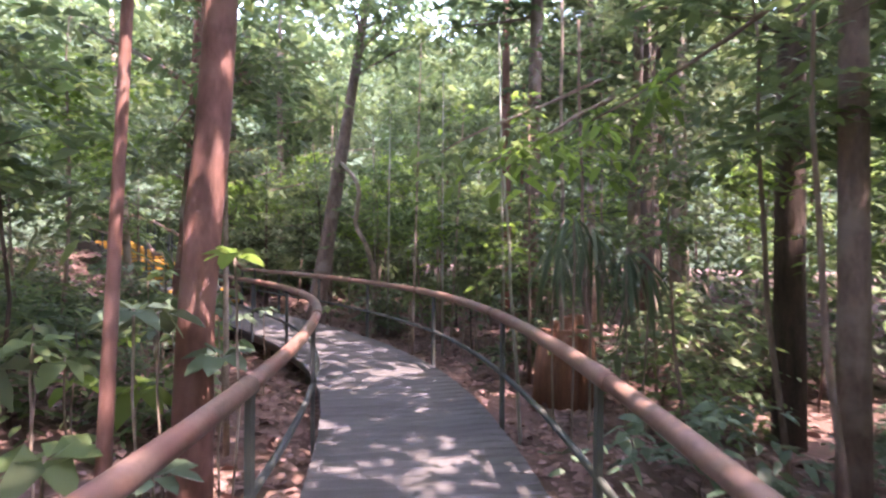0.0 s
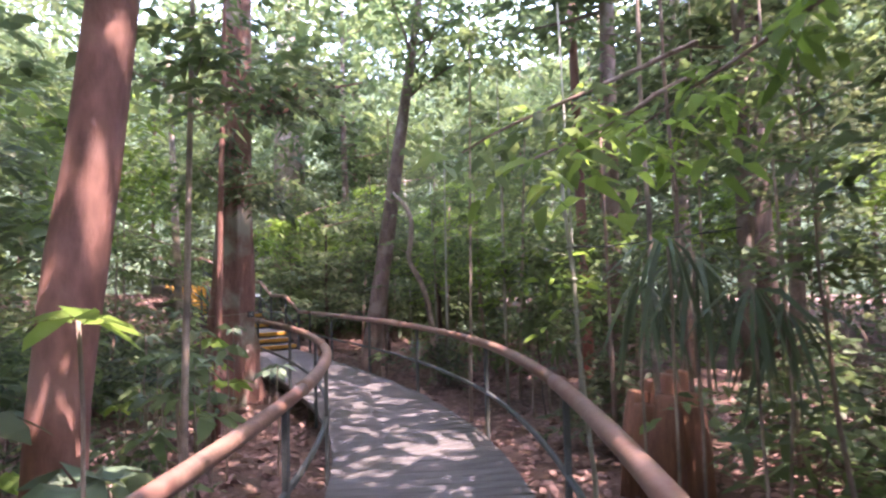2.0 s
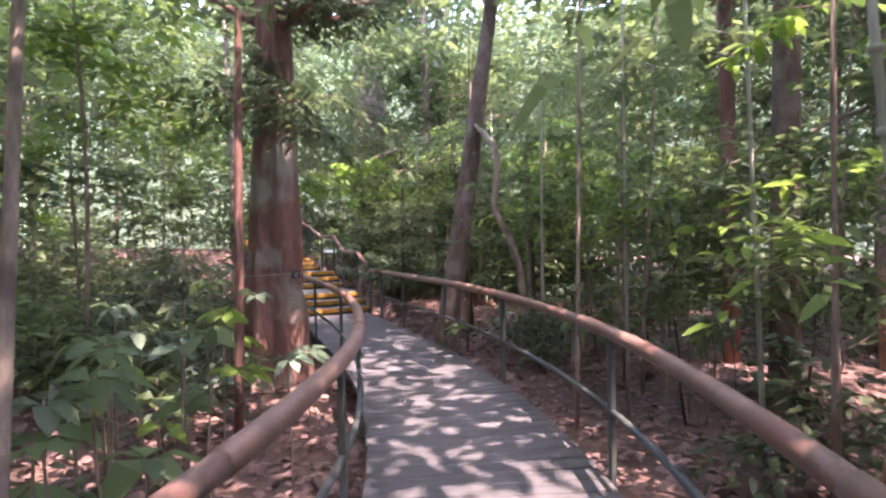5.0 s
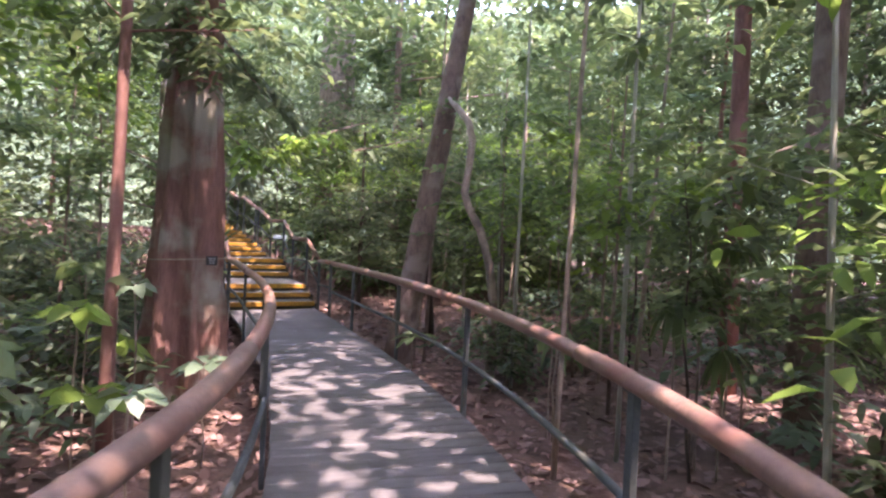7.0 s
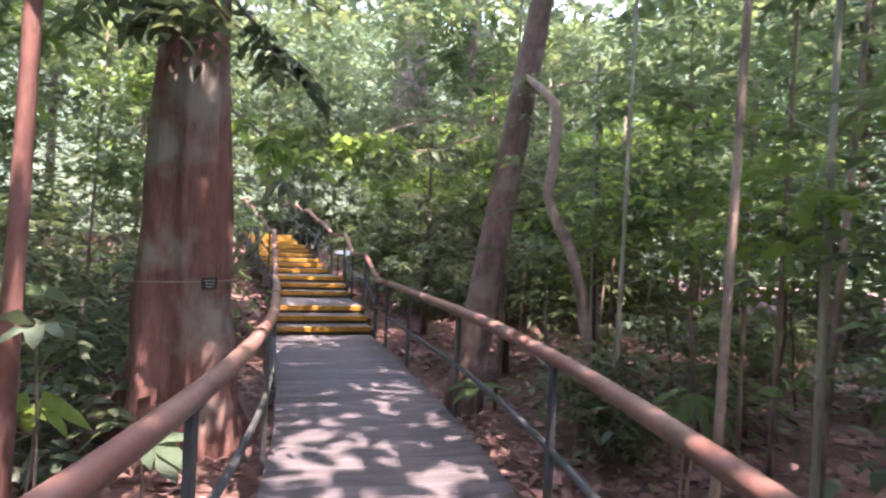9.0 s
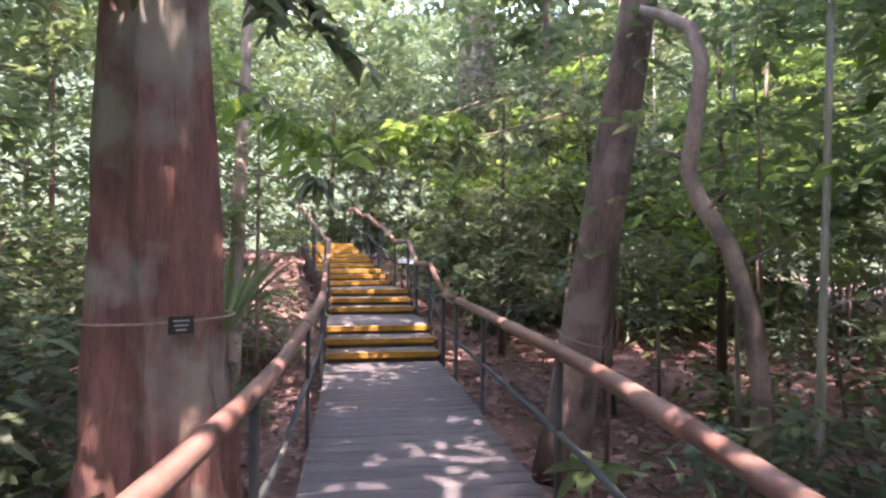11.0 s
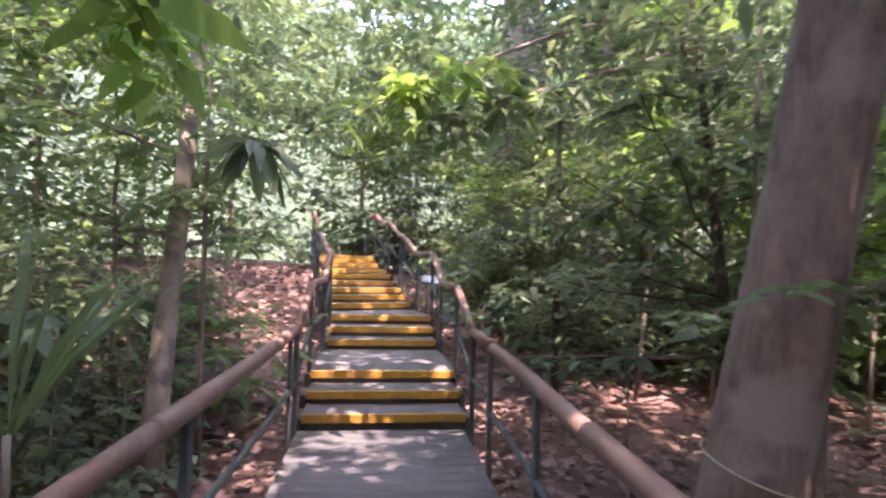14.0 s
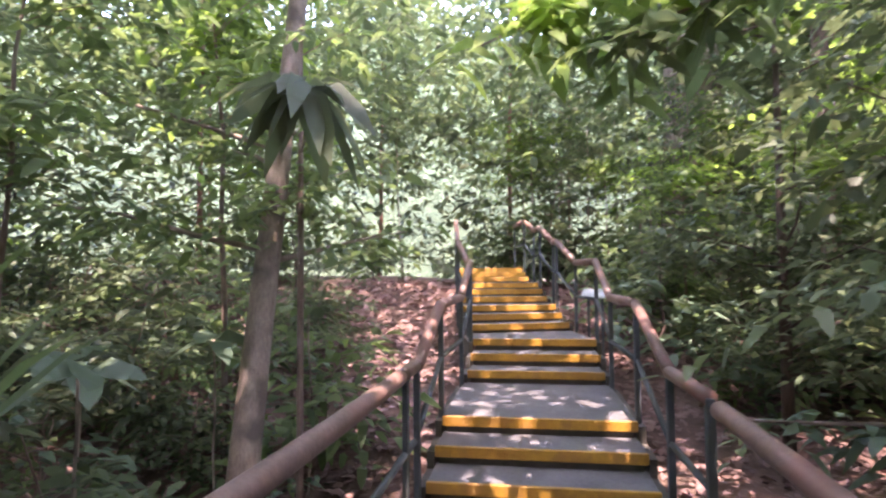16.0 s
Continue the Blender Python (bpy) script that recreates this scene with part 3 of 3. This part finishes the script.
rt = np.random.default_rng(33)
for k in range(15):
    sy = 10.5 + 0.62 * k + rt.uniform(-0.3, 0.3)
    sx = float(np.interp(sy, LN[:, 1], LN[:, 0])) + rt.uniform(2.3, 5.0)
    top = rt.uniform(3.4, 5.5)
    stem = trunk_tree("thin_stem", straight(sx, sy, rt.uniform(-0.05, 0.05), rt.uniform(-0.05, 0.05), (-0.4, 0.6, 1.5, 2.6, top)), [rt.uniform(0.016, 0.028) * w for w in (1.2, 1.1, 1.0, 0.8, 0.5)],
                      (BARK_PALE, BARK_BROWN, BAMBOO)[k % 3], "thin upright stem with sparse drooping leaves", 8, 0.06, limbs=4, crown=(26, 0.7), seed=200 + k, low=0.4, lsize=0.18, leaf=(LEAF, LEAF_BRIGHT)[k % 2], category="sapling")
    stem["group"] = "thin stems beside the boardwalk"

# rope and tag on trunks
tag = tagged(new("tree_tag"), "small black label plate tied round the big tree with a cord", "tag")
ring = [(-4.65 + 0.435 * math.cos(a), 13.485 + 0.435 * math.sin(a), 1.22 + 0.02 * math.cos(a)) for a in np.linspace(0, 2 * math.pi, 33)]
v, f = tube(ring, [0.007] * 33, 5)
mesh_ob("cord", v, f, ROPE, tag)
bm = bmesh.new()
bmesh.ops.create_cube(bm, size=1, matrix=Matrix.Translation((-4.228, 13.35, 1.22)) @ Matrix.Rotation(radians(-25), 4, "Z") @ Matrix.Diagonal((0.012, 0.13, 0.10, 1)))
bmesh.ops.bevel(bm, geom=bm.edges[:], offset=0.004, segments=1, affect="EDGES")
part("plate", bm, BLACK, tag)
for k in range(3):
    bm = bmesh.new()
    bmesh.ops.create_cube(bm, size=1, matrix=Matrix.Translation((-4.221, 13.347, 1.245 - 0.025 * k)) @ Matrix.Rotation(radians(-25), 4, "Z") @ Matrix.Diagonal((0.012, 0.085 - 0.015 * k, 0.007, 1)))
    part("text_bar", bm, WHITE, tag)
rope = [(-2.885 + 0.215 * math.cos(a), 16.35 + 0.215 * math.sin(a), 0.88 - 0.06 * math.cos(a)) for a in np.linspace(0, 2 * math.pi, 25)]
v, f = tube(rope, [0.006] * 25, 5)
tagged(mesh_ob("rope", v, f, ROPE), "thin grey cord tied round the leaning tree", "rope")

# stump with bamboo and poles
stump = tagged(new("tree_stump"), "rotten reddish tree stump with split sides beside the boardwalk", "stump")
gz = ground_z(1.7, 10.2)
r0 = np.random.default_rng(5)
for k in range(7):
    a = k * 0.9
    rr = 0.27 if k else 0.0
    h = r0.uniform(0.8, 1.15)
    cx, cy = 1.7 + rr * math.cos(a), 10.2 + rr * math.sin(a)
    v, f = tube([(cx, cy, gz - 0.1), (cx, cy, gz + h * 0.5), (cx + 0.02, cy, gz + h)], [0.21, 0.175, 0.11], 11, 0.16, 3, 0.15, seed=k)
    mesh_ob("splinter", v, f, STUMPWOOD, stump, smooth=True)


def pole(x0, y0, x1, y1, h, rad, mat, name, label, cat):
    p = tagged(new(name), label, cat)
    z0 = ground_z(x0, y0) - 0.05
    pts = bent((x0, y0, z0), (x1, y1, h), 12, 0.015, int(x0 * 97) & 255)
    v, f = tube(pts, [rad * (1 - 0.4 * k / 12) for k in range(13)], 9)
    mesh_ob("cane", v, f, mat, p, smooth=True)
    for k in range(1, 12):
        q = Vector(pts[k])
        v, f = tube([q - Vector((0, 0, 0.012)), q, q + Vector((0, 0, 0.012))], [rad, rad * 1.12, rad], 9)
        mesh_ob("node", v, f, mat, p, smooth=True)
    return p


pole(0.89, 8.65, 0.70, 8.68, 2.4, 0.02, BAMBOO, "bamboo_pole", "thin grey bamboo pole standing beside the handrail", "pole")
pole(1.62, 10.0, 1.58, 10.1, 5.0, 0.03, BARK_PALE, "bamboo_cane", "pale upright cane growing from the stump", "bamboo")
pole(1.95, 10.1, 1.8, 10.1, 4.6, 0.026, BARK_BROWN, "bamboo_cane", "brown upright cane growing beside the stump", "bamboo")


pts = [(0.735, 8.675, 1.93), (1.0, 8.72, 1.93), (1.4, 8.78, 1.97), (2.0, 8.9, 2.05)]
v, f = tube(pts, [0.006] * 4, 5)
tagged(mesh_ob("cord", v, f, BLACK), "thin dark cord tied to the bamboo pole", "cord")


def big_leaf_plant(name, x, y, top, count, size, label, cat, leaf, tilt=(-0.9, 0.3), stem=0.016, width=0.3, droop=0.55, mat=BARK_PALE):
    """A stem with a whorl of long leaves."""
    p = tagged(new(name), label, cat)
    z0 = ground_z(x, y) - 0.05
    v, f = tube(bent((x, y, z0), (x, y, top), 6, 0.02, int(abs(x * 50))), [stem * 1.2] + [stem] * 6, 8)
    stalk = mesh_ob("stem", v, f, mat, p, smooth=True)
    for k in range(count):
        a = k * 2.4
        h = (math.cos(a), math.sin(a), rng.uniform(*tilt))
        v, f = leaves([(x + 0.02 * math.cos(a), y + 0.02 * math.sin(a), top - 0.02 * rng.random())], [h], [size * rng.uniform(0.8, 1.15)], width=width, droop=droop)
        mesh_ob("leaf", v, f, leaf, stalk)
    return p


# a whorl of long leaves at the end of a thin branch of the pale tree
whorl = tagged(new("umbrella_leaf_branch"), "thin branch ending in a whorl of long drooping dark leaves", "branch")
v, f = tube(bent((-7.95, 16.78, 2.7), (-5.6, 15.88, 2.38), 8, 0.05, 87), [0.016 - 0.001 * k for k in range(9)], 7)
whorl_twig = mesh_ob("twig", v, f, BARK_BROWN, whorl, smooth=True)
for k in range(22):
    a = k * 2.4
    v, f = leaves([(-5.6 + 0.02 * math.cos(a), 15.88 + 0.02 * math.sin(a), 2.38)], [(math.cos(a), math.sin(a), -1.1 + 1.5 * ((k * 7) % 22) / 22)], [0.29 + 0.06 * math.sin(k * 1.7)], width=0.34, droop=0.45)
    mesh_ob("leaf", v, f, LEAF_DARK, whorl_twig)
# drooping palm-like foliage beside the stump
for (x, y, zt, c, s) in ((1.38, 8.5, 1.98, 20, 0.5), (1.62, 8.75, 1.85, 18, 0.6), (1.95, 8.6, 1.62, 18, 0.55), (1.3, 9.0, 1.7, 20, 0.55), (2.25, 8.85, 1.45, 18, 0.55), (1.75, 9.2, 1.9, 18, 0.5)):
    big_leaf_plant("drooping_palm", x, y, zt, c, s, "palm with long drooping grey-green leaflets beside the stump", "palm", LEAF_BLUE, tilt=(-2.4, 0.5), width=0.075, droop=0.6, stem=0.011)
big_leaf_plant("fern_palm", -5.5, 14.62, 0.9, 20, 1.25, "upright strap-leaved plant beside the railing", "plant", LEAF, tilt=(0.8, 2.2), width=0.042, droop=0.22)

# information board on the landing
bq = stair_point(3.95)
BX, BY = bq.x + stair_dir(3.95).y * 1.12, bq.y - stair_dir(3.95).x * 1.12
board = tagged(new("information_board"), "small tilted white information board on a steel stand", "sign")
bm = bmesh.new()
bmesh.ops.create_cube(bm, size=1, matrix=Matrix.Translation((BX, BY, 1.36)) @ Matrix.Rotation(radians(112), 4, "Z") @ Matrix.Rotation(radians(-30), 4, "Y") @ Matrix.Diagonal((0.24, 0.36, 0.02, 1)))
bmesh.ops.bevel(bm, geom=bm.edges[:], offset=0.004, segments=1, affect="EDGES")
part("panel", bm, WHITE, board)
for dx in (-0.12, 0.12):
    gzb = ground_z(BX + dx, BY)
    v, f = tube([(BX + dx, BY + 0.02, gzb - 0.1), (BX + dx, BY + 0.02, 1.34)], [0.018, 0.018], 8)
    mesh_ob("leg", v, f, STEEL, board)


# ---- understorey: saplings and shrubs, a few kinds copied about ----
def sapling(label, h, rad, limbs, spr, reach, leaf, ls, seed, low, mat=BARK_BROWN, cat="sapling", name="sapling"):
    r = np.random.default_rng(seed)
    lean = r.uniform(-0.25, 0.25, 2)
    pts = bent((0, 0, -0.1), (lean[0], lean[1], h), 7, 0.05, seed)
    t = trunk_tree(name, pts, [rad * (1 - 0.75 * k / 7) for k in range(8)], mat, label, 7, 0.05, limbs=limbs, crown=(spr, reach), seed=seed, leaf=leaf, category=cat, lsize=ls, low=low)
    return t


KINDS = [
    sapling("slender sapling with small green leaves", 4.2, 0.024, 11, 100, 0.95, LEAF, 0.16, 41, 0.5),
    sapling("tall thin sapling with sparse dark leaves", 5.2, 0.026, 11, 90, 0.9, LEAF_DARK, 0.16, 42, 0.5, BARK_PALE),
    sapling("young tree with fresh green leaves", 4.6, 0.03, 12, 110, 1.1, LEAF_BRIGHT, 0.17, 43, 0.5),
    sapling("thin sapling with broad leaves", 3.4, 0.02, 10, 70, 0.8, LEAF, 0.2, 44, 0.45, BARK_DARK),
]
SHRUBS = [
    sapling("low shrub with broad green leaves", 0.85, 0.012, 9, 45, 0.45, LEAF, 0.17, 51, 0.15, BARK_BROWN, "shrub", "shrub"),
    sapling("knee-high seedling with pale green leaves", 0.6, 0.008, 7, 26, 0.35, LEAF_BLUE, 0.16, 52, 0.2, BARK_BROWN, "shrub", "shrub"),
    sapling("low leafy shrub with dark leaves", 1.2, 0.014, 10, 60, 0.5, LEAF_DARK, 0.15, 53, 0.15, BARK_BROWN, "shrub", "shrub"),
]
TALL = [
    sapling("tall forest tree with a loose leafy crown", 13.0, 0.13, 13, 330, 3.0, LEAF_FAR, 0.30, 61, 0.35, BARK_PALE, "tree", "forest_tree"),
    sapling("tall forest tree with dark bark", 15.0, 0.16, 13, 330, 3.4, LEAF, 0.30, 62, 0.35, BARK_BROWN, "tree", "forest_tree"),
    sapling("slender reddish forest tree", 12.0, 0.10, 12, 300, 2.8, LEAF_FAR, 0.27, 63, 0.4, BARK_RED, "tree", "forest_tree"),
]


def scatter(kinds, count, x0, x1, y0, y1, gap, near, group, smin, smax, sep, done):
    made, tries = 0, 0
    while made < count and tries < count * 60:
        tries += 1
        x, y = rng.uniform(x0, x1), rng.uniform(y0, y1)
        if not clear_of_path(x, y, gap):
            continue
        if any((x - a) ** 2 + (y - b) ** 2 < sep * sep for a, b in done):
            continue
        done.append((x, y))
        src = kinds[int(rng.integers(len(kinds)))]
        s = rng.uniform(smin, smax)
        m = Matrix.Translation((x, y, ground_z(x, y))) @ Matrix.Rotation(rng.uniform(0, 6.283), 4, "Z")
        if made < len(kinds) and "placed" not in kinds[made]:
            ob = kinds[made]
            ob["placed"] = 1
            ob.matrix_basis = m @ Matrix.Diagonal((s, s, s, 1))
        else:
            ob = copy_thing(src, m)
            ob.scale = (s, s, s)
        ob["group"] = group
        made += 1


KEEP_OUT = [(1.7, 10.2), (1.4, 9.4), (1.1, 8.6), (2.2, 10.3), (1.2, 10.4), (1.7, 9.6)]
D1, D2, D3 = KEEP_OUT[:], [(-4.7, 13.55), (-2.8, 16.35)], KEEP_OUT[:]
scatter(KINDS, 125, -15, 10, 1, 31, 2.4, 0, "saplings of the understorey", 0.75, 1.25, 0.75, D1)
scatter(SHRUBS, 115, -12, 7.5, 1.5, 28, 2.0, 0, "low shrubs on the forest floor", 0.7, 1.35, 0.5, D3)
scatter(SHRUBS, 34, -14, -6.2, 12, 25, 1.9, 0, "low shrubs on the forest floor", 0.7, 1.6, 0.5, D3)
scatter(SHRUBS, 60, -17, -1, 22, 33, 1.9, 0, "low shrubs on the forest floor", 1.2, 2.2, 0.6, D3)
scatter(KINDS, 40, -17, 0, 22, 34, 2.0, 0, "saplings of the understorey", 0.8, 1.3, 0.8, D1)
scatter(SHRUBS, 30, -20, -8.5, 10, 24, 1.9, 0, "low shrubs on the forest floor", 1.0, 2.2, 0.6, D3)
scatter(TALL, 60, -26, 20, -6, 44, 4.2, 0, "tall forest trees", 0.75, 1.25, 2.2, D2)

# woods beyond: loose sprays of leaves in deep belts all round, and the canopy overhead
def belt(count, r0, r1, z_top, power, length, per, size, cut, gap, mat, name, label, seed):
    bs, bw = [], []
    while len(bs) < count:
        a = rng.uniform(0, 6.283)
        rr = r0 + (r1 - r0) * rng.random()
        x, y = -2.5 + rr * math.cos(a) * 0.9, 11 + rr * math.sin(a) * 1.1
        zz = ground_z(float(np.clip(x, -30, 25)), float(np.clip(y, -15, 45))) + 0.3 + z_top * rng.random() ** power
        if noise.noise((x * 0.3 + seed, y * 0.3, zz * 0.4)) < cut or not clear_of_path(x, y, gap):
            continue
        b = rng.uniform(0, 6.283)
        bs.append((x, y, zz))
        bw.append((math.cos(b), math.sin(b), rng.uniform(-0.35, 0.4)))
    v, f = sprays(bs, bw, length, per, size)
    return tagged(mesh_ob(name, v, f, mat), label, "foliage", kind="stuff")


belt(9000, 22, 42, 20, 1.2, 1.9, 7, 0.62, -0.35, 4, LEAF_FAR, "distant_foliage", "dense pale green foliage of the woods beyond", 0)
belt(7000, 12.5, 23, 11, 1.1, 1.0, 7, 0.36, -0.05, 4, LEAF, "woodland_foliage", "layered green foliage of the understorey farther off", 9)
belt(2600, 13, 24, 9, 1.3, 0.9, 7, 0.30, 0.0, 4, LEAF_DARK, "woodland_foliage", "layered dark foliage of the understorey farther off", 23)
# canopy layer added to shade the walk and break the sun into flecks
cs, cw = [], []
while len(cs) < 17000:
    x, y, zz = rng.uniform(-32, 20), rng.uniform(-14, 44), rng.uniform(7.0, 14.0)
    # openings added on the right to let more sun reach that side
    gap = 0.6 * math.exp(-((x - 7.5) / 4.0) ** 2 - ((y - 9) / 10) ** 2) + 0.6 * math.exp(-((x - 3.0) / 3.5) ** 2 - ((y - 17.5) / 5) ** 2)
    if noise.noise((x * 0.45, y * 0.45, 7.0)) < -0.42 + gap - 0.22 * noise.noise((x * 1.7, y * 1.7, 2.0)):
        continue
    b = rng.uniform(0, 6.283)
    cs.append((x, y, zz))
    cw.append((math.cos(b), math.sin(b), rng.uniform(-0.2, 0.3)))
v, f = sprays(cs, cw, 1.4, 8, 0.43)
tagged(mesh_ob("canopy_foliage", v, f, LEAF), "leafy forest canopy high overhead", "foliage", kind="stuff")


# ---- leafy boughs that reach towards the walk ----
def bough(tip, root, twigs, size, leaf, label, seed, width=0.4, spread=0.35):
    """A branch from root to tip with large leaves near its end."""
    b = tagged(new("leafy_branch"), label, "branch")
    line = bent(root, tip, 8, 0.05, seed)
    v, f = tube(line, [0.022 * (1 - 0.085 * k) for k in range(9)], 6)
    twig = mesh_ob("twig", v, f, BARK_BROWN, b, smooth=True)
    r = np.random.default_rng(seed)
    for k in range(twigs):
        w = 0.45 + 0.55 * k / twigs
        q = w * 8
        i = min(int(q), 7)
        p = Vector(line[i]).lerp(Vector(line[i + 1]), q - i)
        a = r.uniform(0, 6.283)
        v, f = sprays([tuple(p)], [(math.cos(a), math.sin(a), r.uniform(-0.5, 0.25))], spread, 6, size, droop=0.4, sag=0.5, width=width)
        mesh_ob("leaf_spray", v, f, leaf, twig)
    return b


bough((0.05, 7.9, 2.5), (1.7, 8.7, 3.4), 12, 0.2, LEAF, "branch of large oval leaves hanging over the handrail", 71, spread=0.55)
bough((0.4, 7.65, 2.35), (1.8, 8.6, 3.2), 12, 0.19, LEAF_BRIGHT, "branch of large green leaves beside the boardwalk", 72, spread=0.55)
bough((1.05, 8.3, 2.6), (2.6, 6.7, 3.5), 14, 0.2, LEAF_BRIGHT, "leafy branch with broad yellow-green leaves", 73)
bough((0.7, 13.7, 1.9), (2.0, 14.2, 2.7), 20, 0.19, LEAF_DARK, "leafy branch with dark oval leaves", 74)
bough((0.75, 12.6, 2.2), (2.2, 12.9, 2.8), 20, 0.2, LEAF, "leafy branch with broad leaves", 75)
bough((-4.35, 14.5, 2.5), (-5.8, 14.9, 3.2), 15, 0.21, LEAF_BRIGHT, "branch of broad bright leaves beside the big tree", 76)
bough((-4.2, 14.3, 3.1), (-4.5, 13.4, 4.0), 26, 0.18, LEAF_DARK, "dark leafy branch hanging from the big tree", 77)
bough((-3.8, 12.6, 3.1), (-4.5, 13.3, 3.9), 28, 0.17, LEAF_DARK, "drooping dark leafy branch of the big tree", 78)
bough((-4.35, 12.75, 3.5), (-4.5, 13.3, 4.7), 28, 0.17, LEAF_DARK, "dark leafy branch hanging before the big trunk", 84)
bough((-5.0, 12.7, 3.2), (-4.6, 13.35, 4.5), 26, 0.17, LEAF, "green leafy branch hanging beside the big trunk", 85)
bough((-6.1, 17.25, 3.05), (-4.3, 18.6, 3.9), 24, 0.26, LEAF_BRIGHT, "branch of long leaves arching over the stairs", 79, 0.35)
bough((-5.5, 17.5, 2.9), (-3.6, 18.6, 3.5), 22, 0.24, LEAF, "branch of long green leaves arching over the stairs", 80, 0.35)
bough((-5.0, 18.15, 0.85), (-3.3, 18.55, 1.0), 12, 0.17, LEAF_BLUE, "low leafy branch reaching the handrail", 81)
bough((-4.4, 18.3, 2.2), (-3.45, 18.6, 2.3), 14, 0.17, LEAF_DARK, "drooping branch of glossy dark leaves", 82)
bough((-4.2, 19.2, 4.3), (-2.05, 19.6, 4.6), 18, 0.2, LEAF_BRIGHT, "sunlit bright green leafy branch", 83)
for x, y, h, leaf, c, sz in ((-6.85, 15.3, 1.2, LEAF_BLUE, 8, 0.34), (-7.75, 15.4, 1.15, LEAF_BLUE, 6, 0.42), (-7.9, 16.25, 1.2, LEAF_BLUE, 8, 0.34), (-8.3, 17.2, 1.35, LEAF, 8, 0.32), (-3.65, 11.2, 1.0, LEAF_BRIGHT, 9, 0.26),
                             (-2.9, 9.9, 0.55, LEAF, 10, 0.24), (-1.2, 6.32, 1.6, LEAF_BRIGHT, 9, 0.22), (-1.64, 6.0, 1.3, LEAF_BLUE, 10, 0.24), (-1.35, 6.5, 0.95, LEAF_BLUE, 9, 0.24),
                             (-1.7, 5.4, 0.7, LEAF, 9, 0.24), (-3.3, 11.0, 0.5, LEAF_BRIGHT, 9, 0.3), (-1.95, 7.4, 0.6, LEAF, 9, 0.24), (-2.4, 14.9, 0.3, LEAF, 9, 0.28), (-2.2, 6.0, 1.1, LEAF, 9, 0.22), (-0.6, 13.9, 0.6, LEAF, 9, 0.26), (-4.0, 18.4, 0.95, LEAF_BLUE, 8, 0.26)):
    big_leaf_plant("broadleaf_seedling", x, y, h, c, sz, "seedling with broad spreading leaves beside the railing", "seedling", leaf, tilt=(-0.25, 0.5), stem=0.008, width=0.5, droop=0.3)

for x, y, h in ((0.7, 13.55, 1.95), (0.72, 13.5, 1.4), (1.0, 13.85, 1.65), (0.45, 13.25, 1.1), (0.85, 13.3, 0.75), (-0.55, 13.8, 0.75), (1.35, 14.6, 1.7)):
    big_leaf_plant("drooping_shrub", x, y, h, 16, 0.3, "slender shrub with tiers of narrow drooping green leaves", "shrub", LEAF, tilt=(-1.4, 0.3), stem=0.01, width=0.22, droop=0.6)

rs = np.random.default_rng(91)
placed = 0
while placed < 62:
    y = rs.uniform(3.5, 12.5)
    x = float(np.interp(y, LN[:, 1], LN[:, 0])) - rs.uniform(1.4, 4.0)
    if not clear_of_path(x, y, 1.3):
        continue
    h = rs.uniform(0.15, 1.25)
    big_leaf_plant("broadleaf_seedling", x, y, h, int(rs.integers(6, 10)), rs.uniform(0.17, 0.29), "seedling with broad drooping leaves among leaf litter", "seedling", (LEAF, LEAF_BLUE, LEAF, LEAF_DARK, LEAF_BRIGHT)[placed % 5],
                   tilt=(-0.35, 0.4), stem=0.007, width=0.5, droop=0.35)
    placed += 1

# ---- deck planks ----
PL = None
for i in range(len(LINE) - 1):
    p, d, r = at_line(i)
    nxt = LINE[i + 1]
    mid = (p + nxt) / 2
    if PL is None:
        bm = bmesh.new()
        bmesh.ops.create_cube(bm, size=1, matrix=Matrix.Diagonal((WID, 0.152, 0.045, 1)))
        bmesh.ops.bevel(bm, geom=bm.edges[:], offset=0.005, segments=1, affect="EDGES")
        PL = bpy.data.meshes.new("plank")
        bm.to_mesh(PL)
        bm.free()
        PL.materials.append(PLANK)
    pk = new("plank", PL)
    pk.parent = boardwalk
    pk.location = (mid.x, mid.y, -0.0225 + rng.uniform(-0.0015, 0.0015))
    pk.rotation_euler = (0, 0, math.atan2(d.y, d.x) - math.pi / 2)
    pk.scale = (1 + rng.uniform(-0.006, 0.006), (nxt - p).length / 0.152 * 0.965, 1)
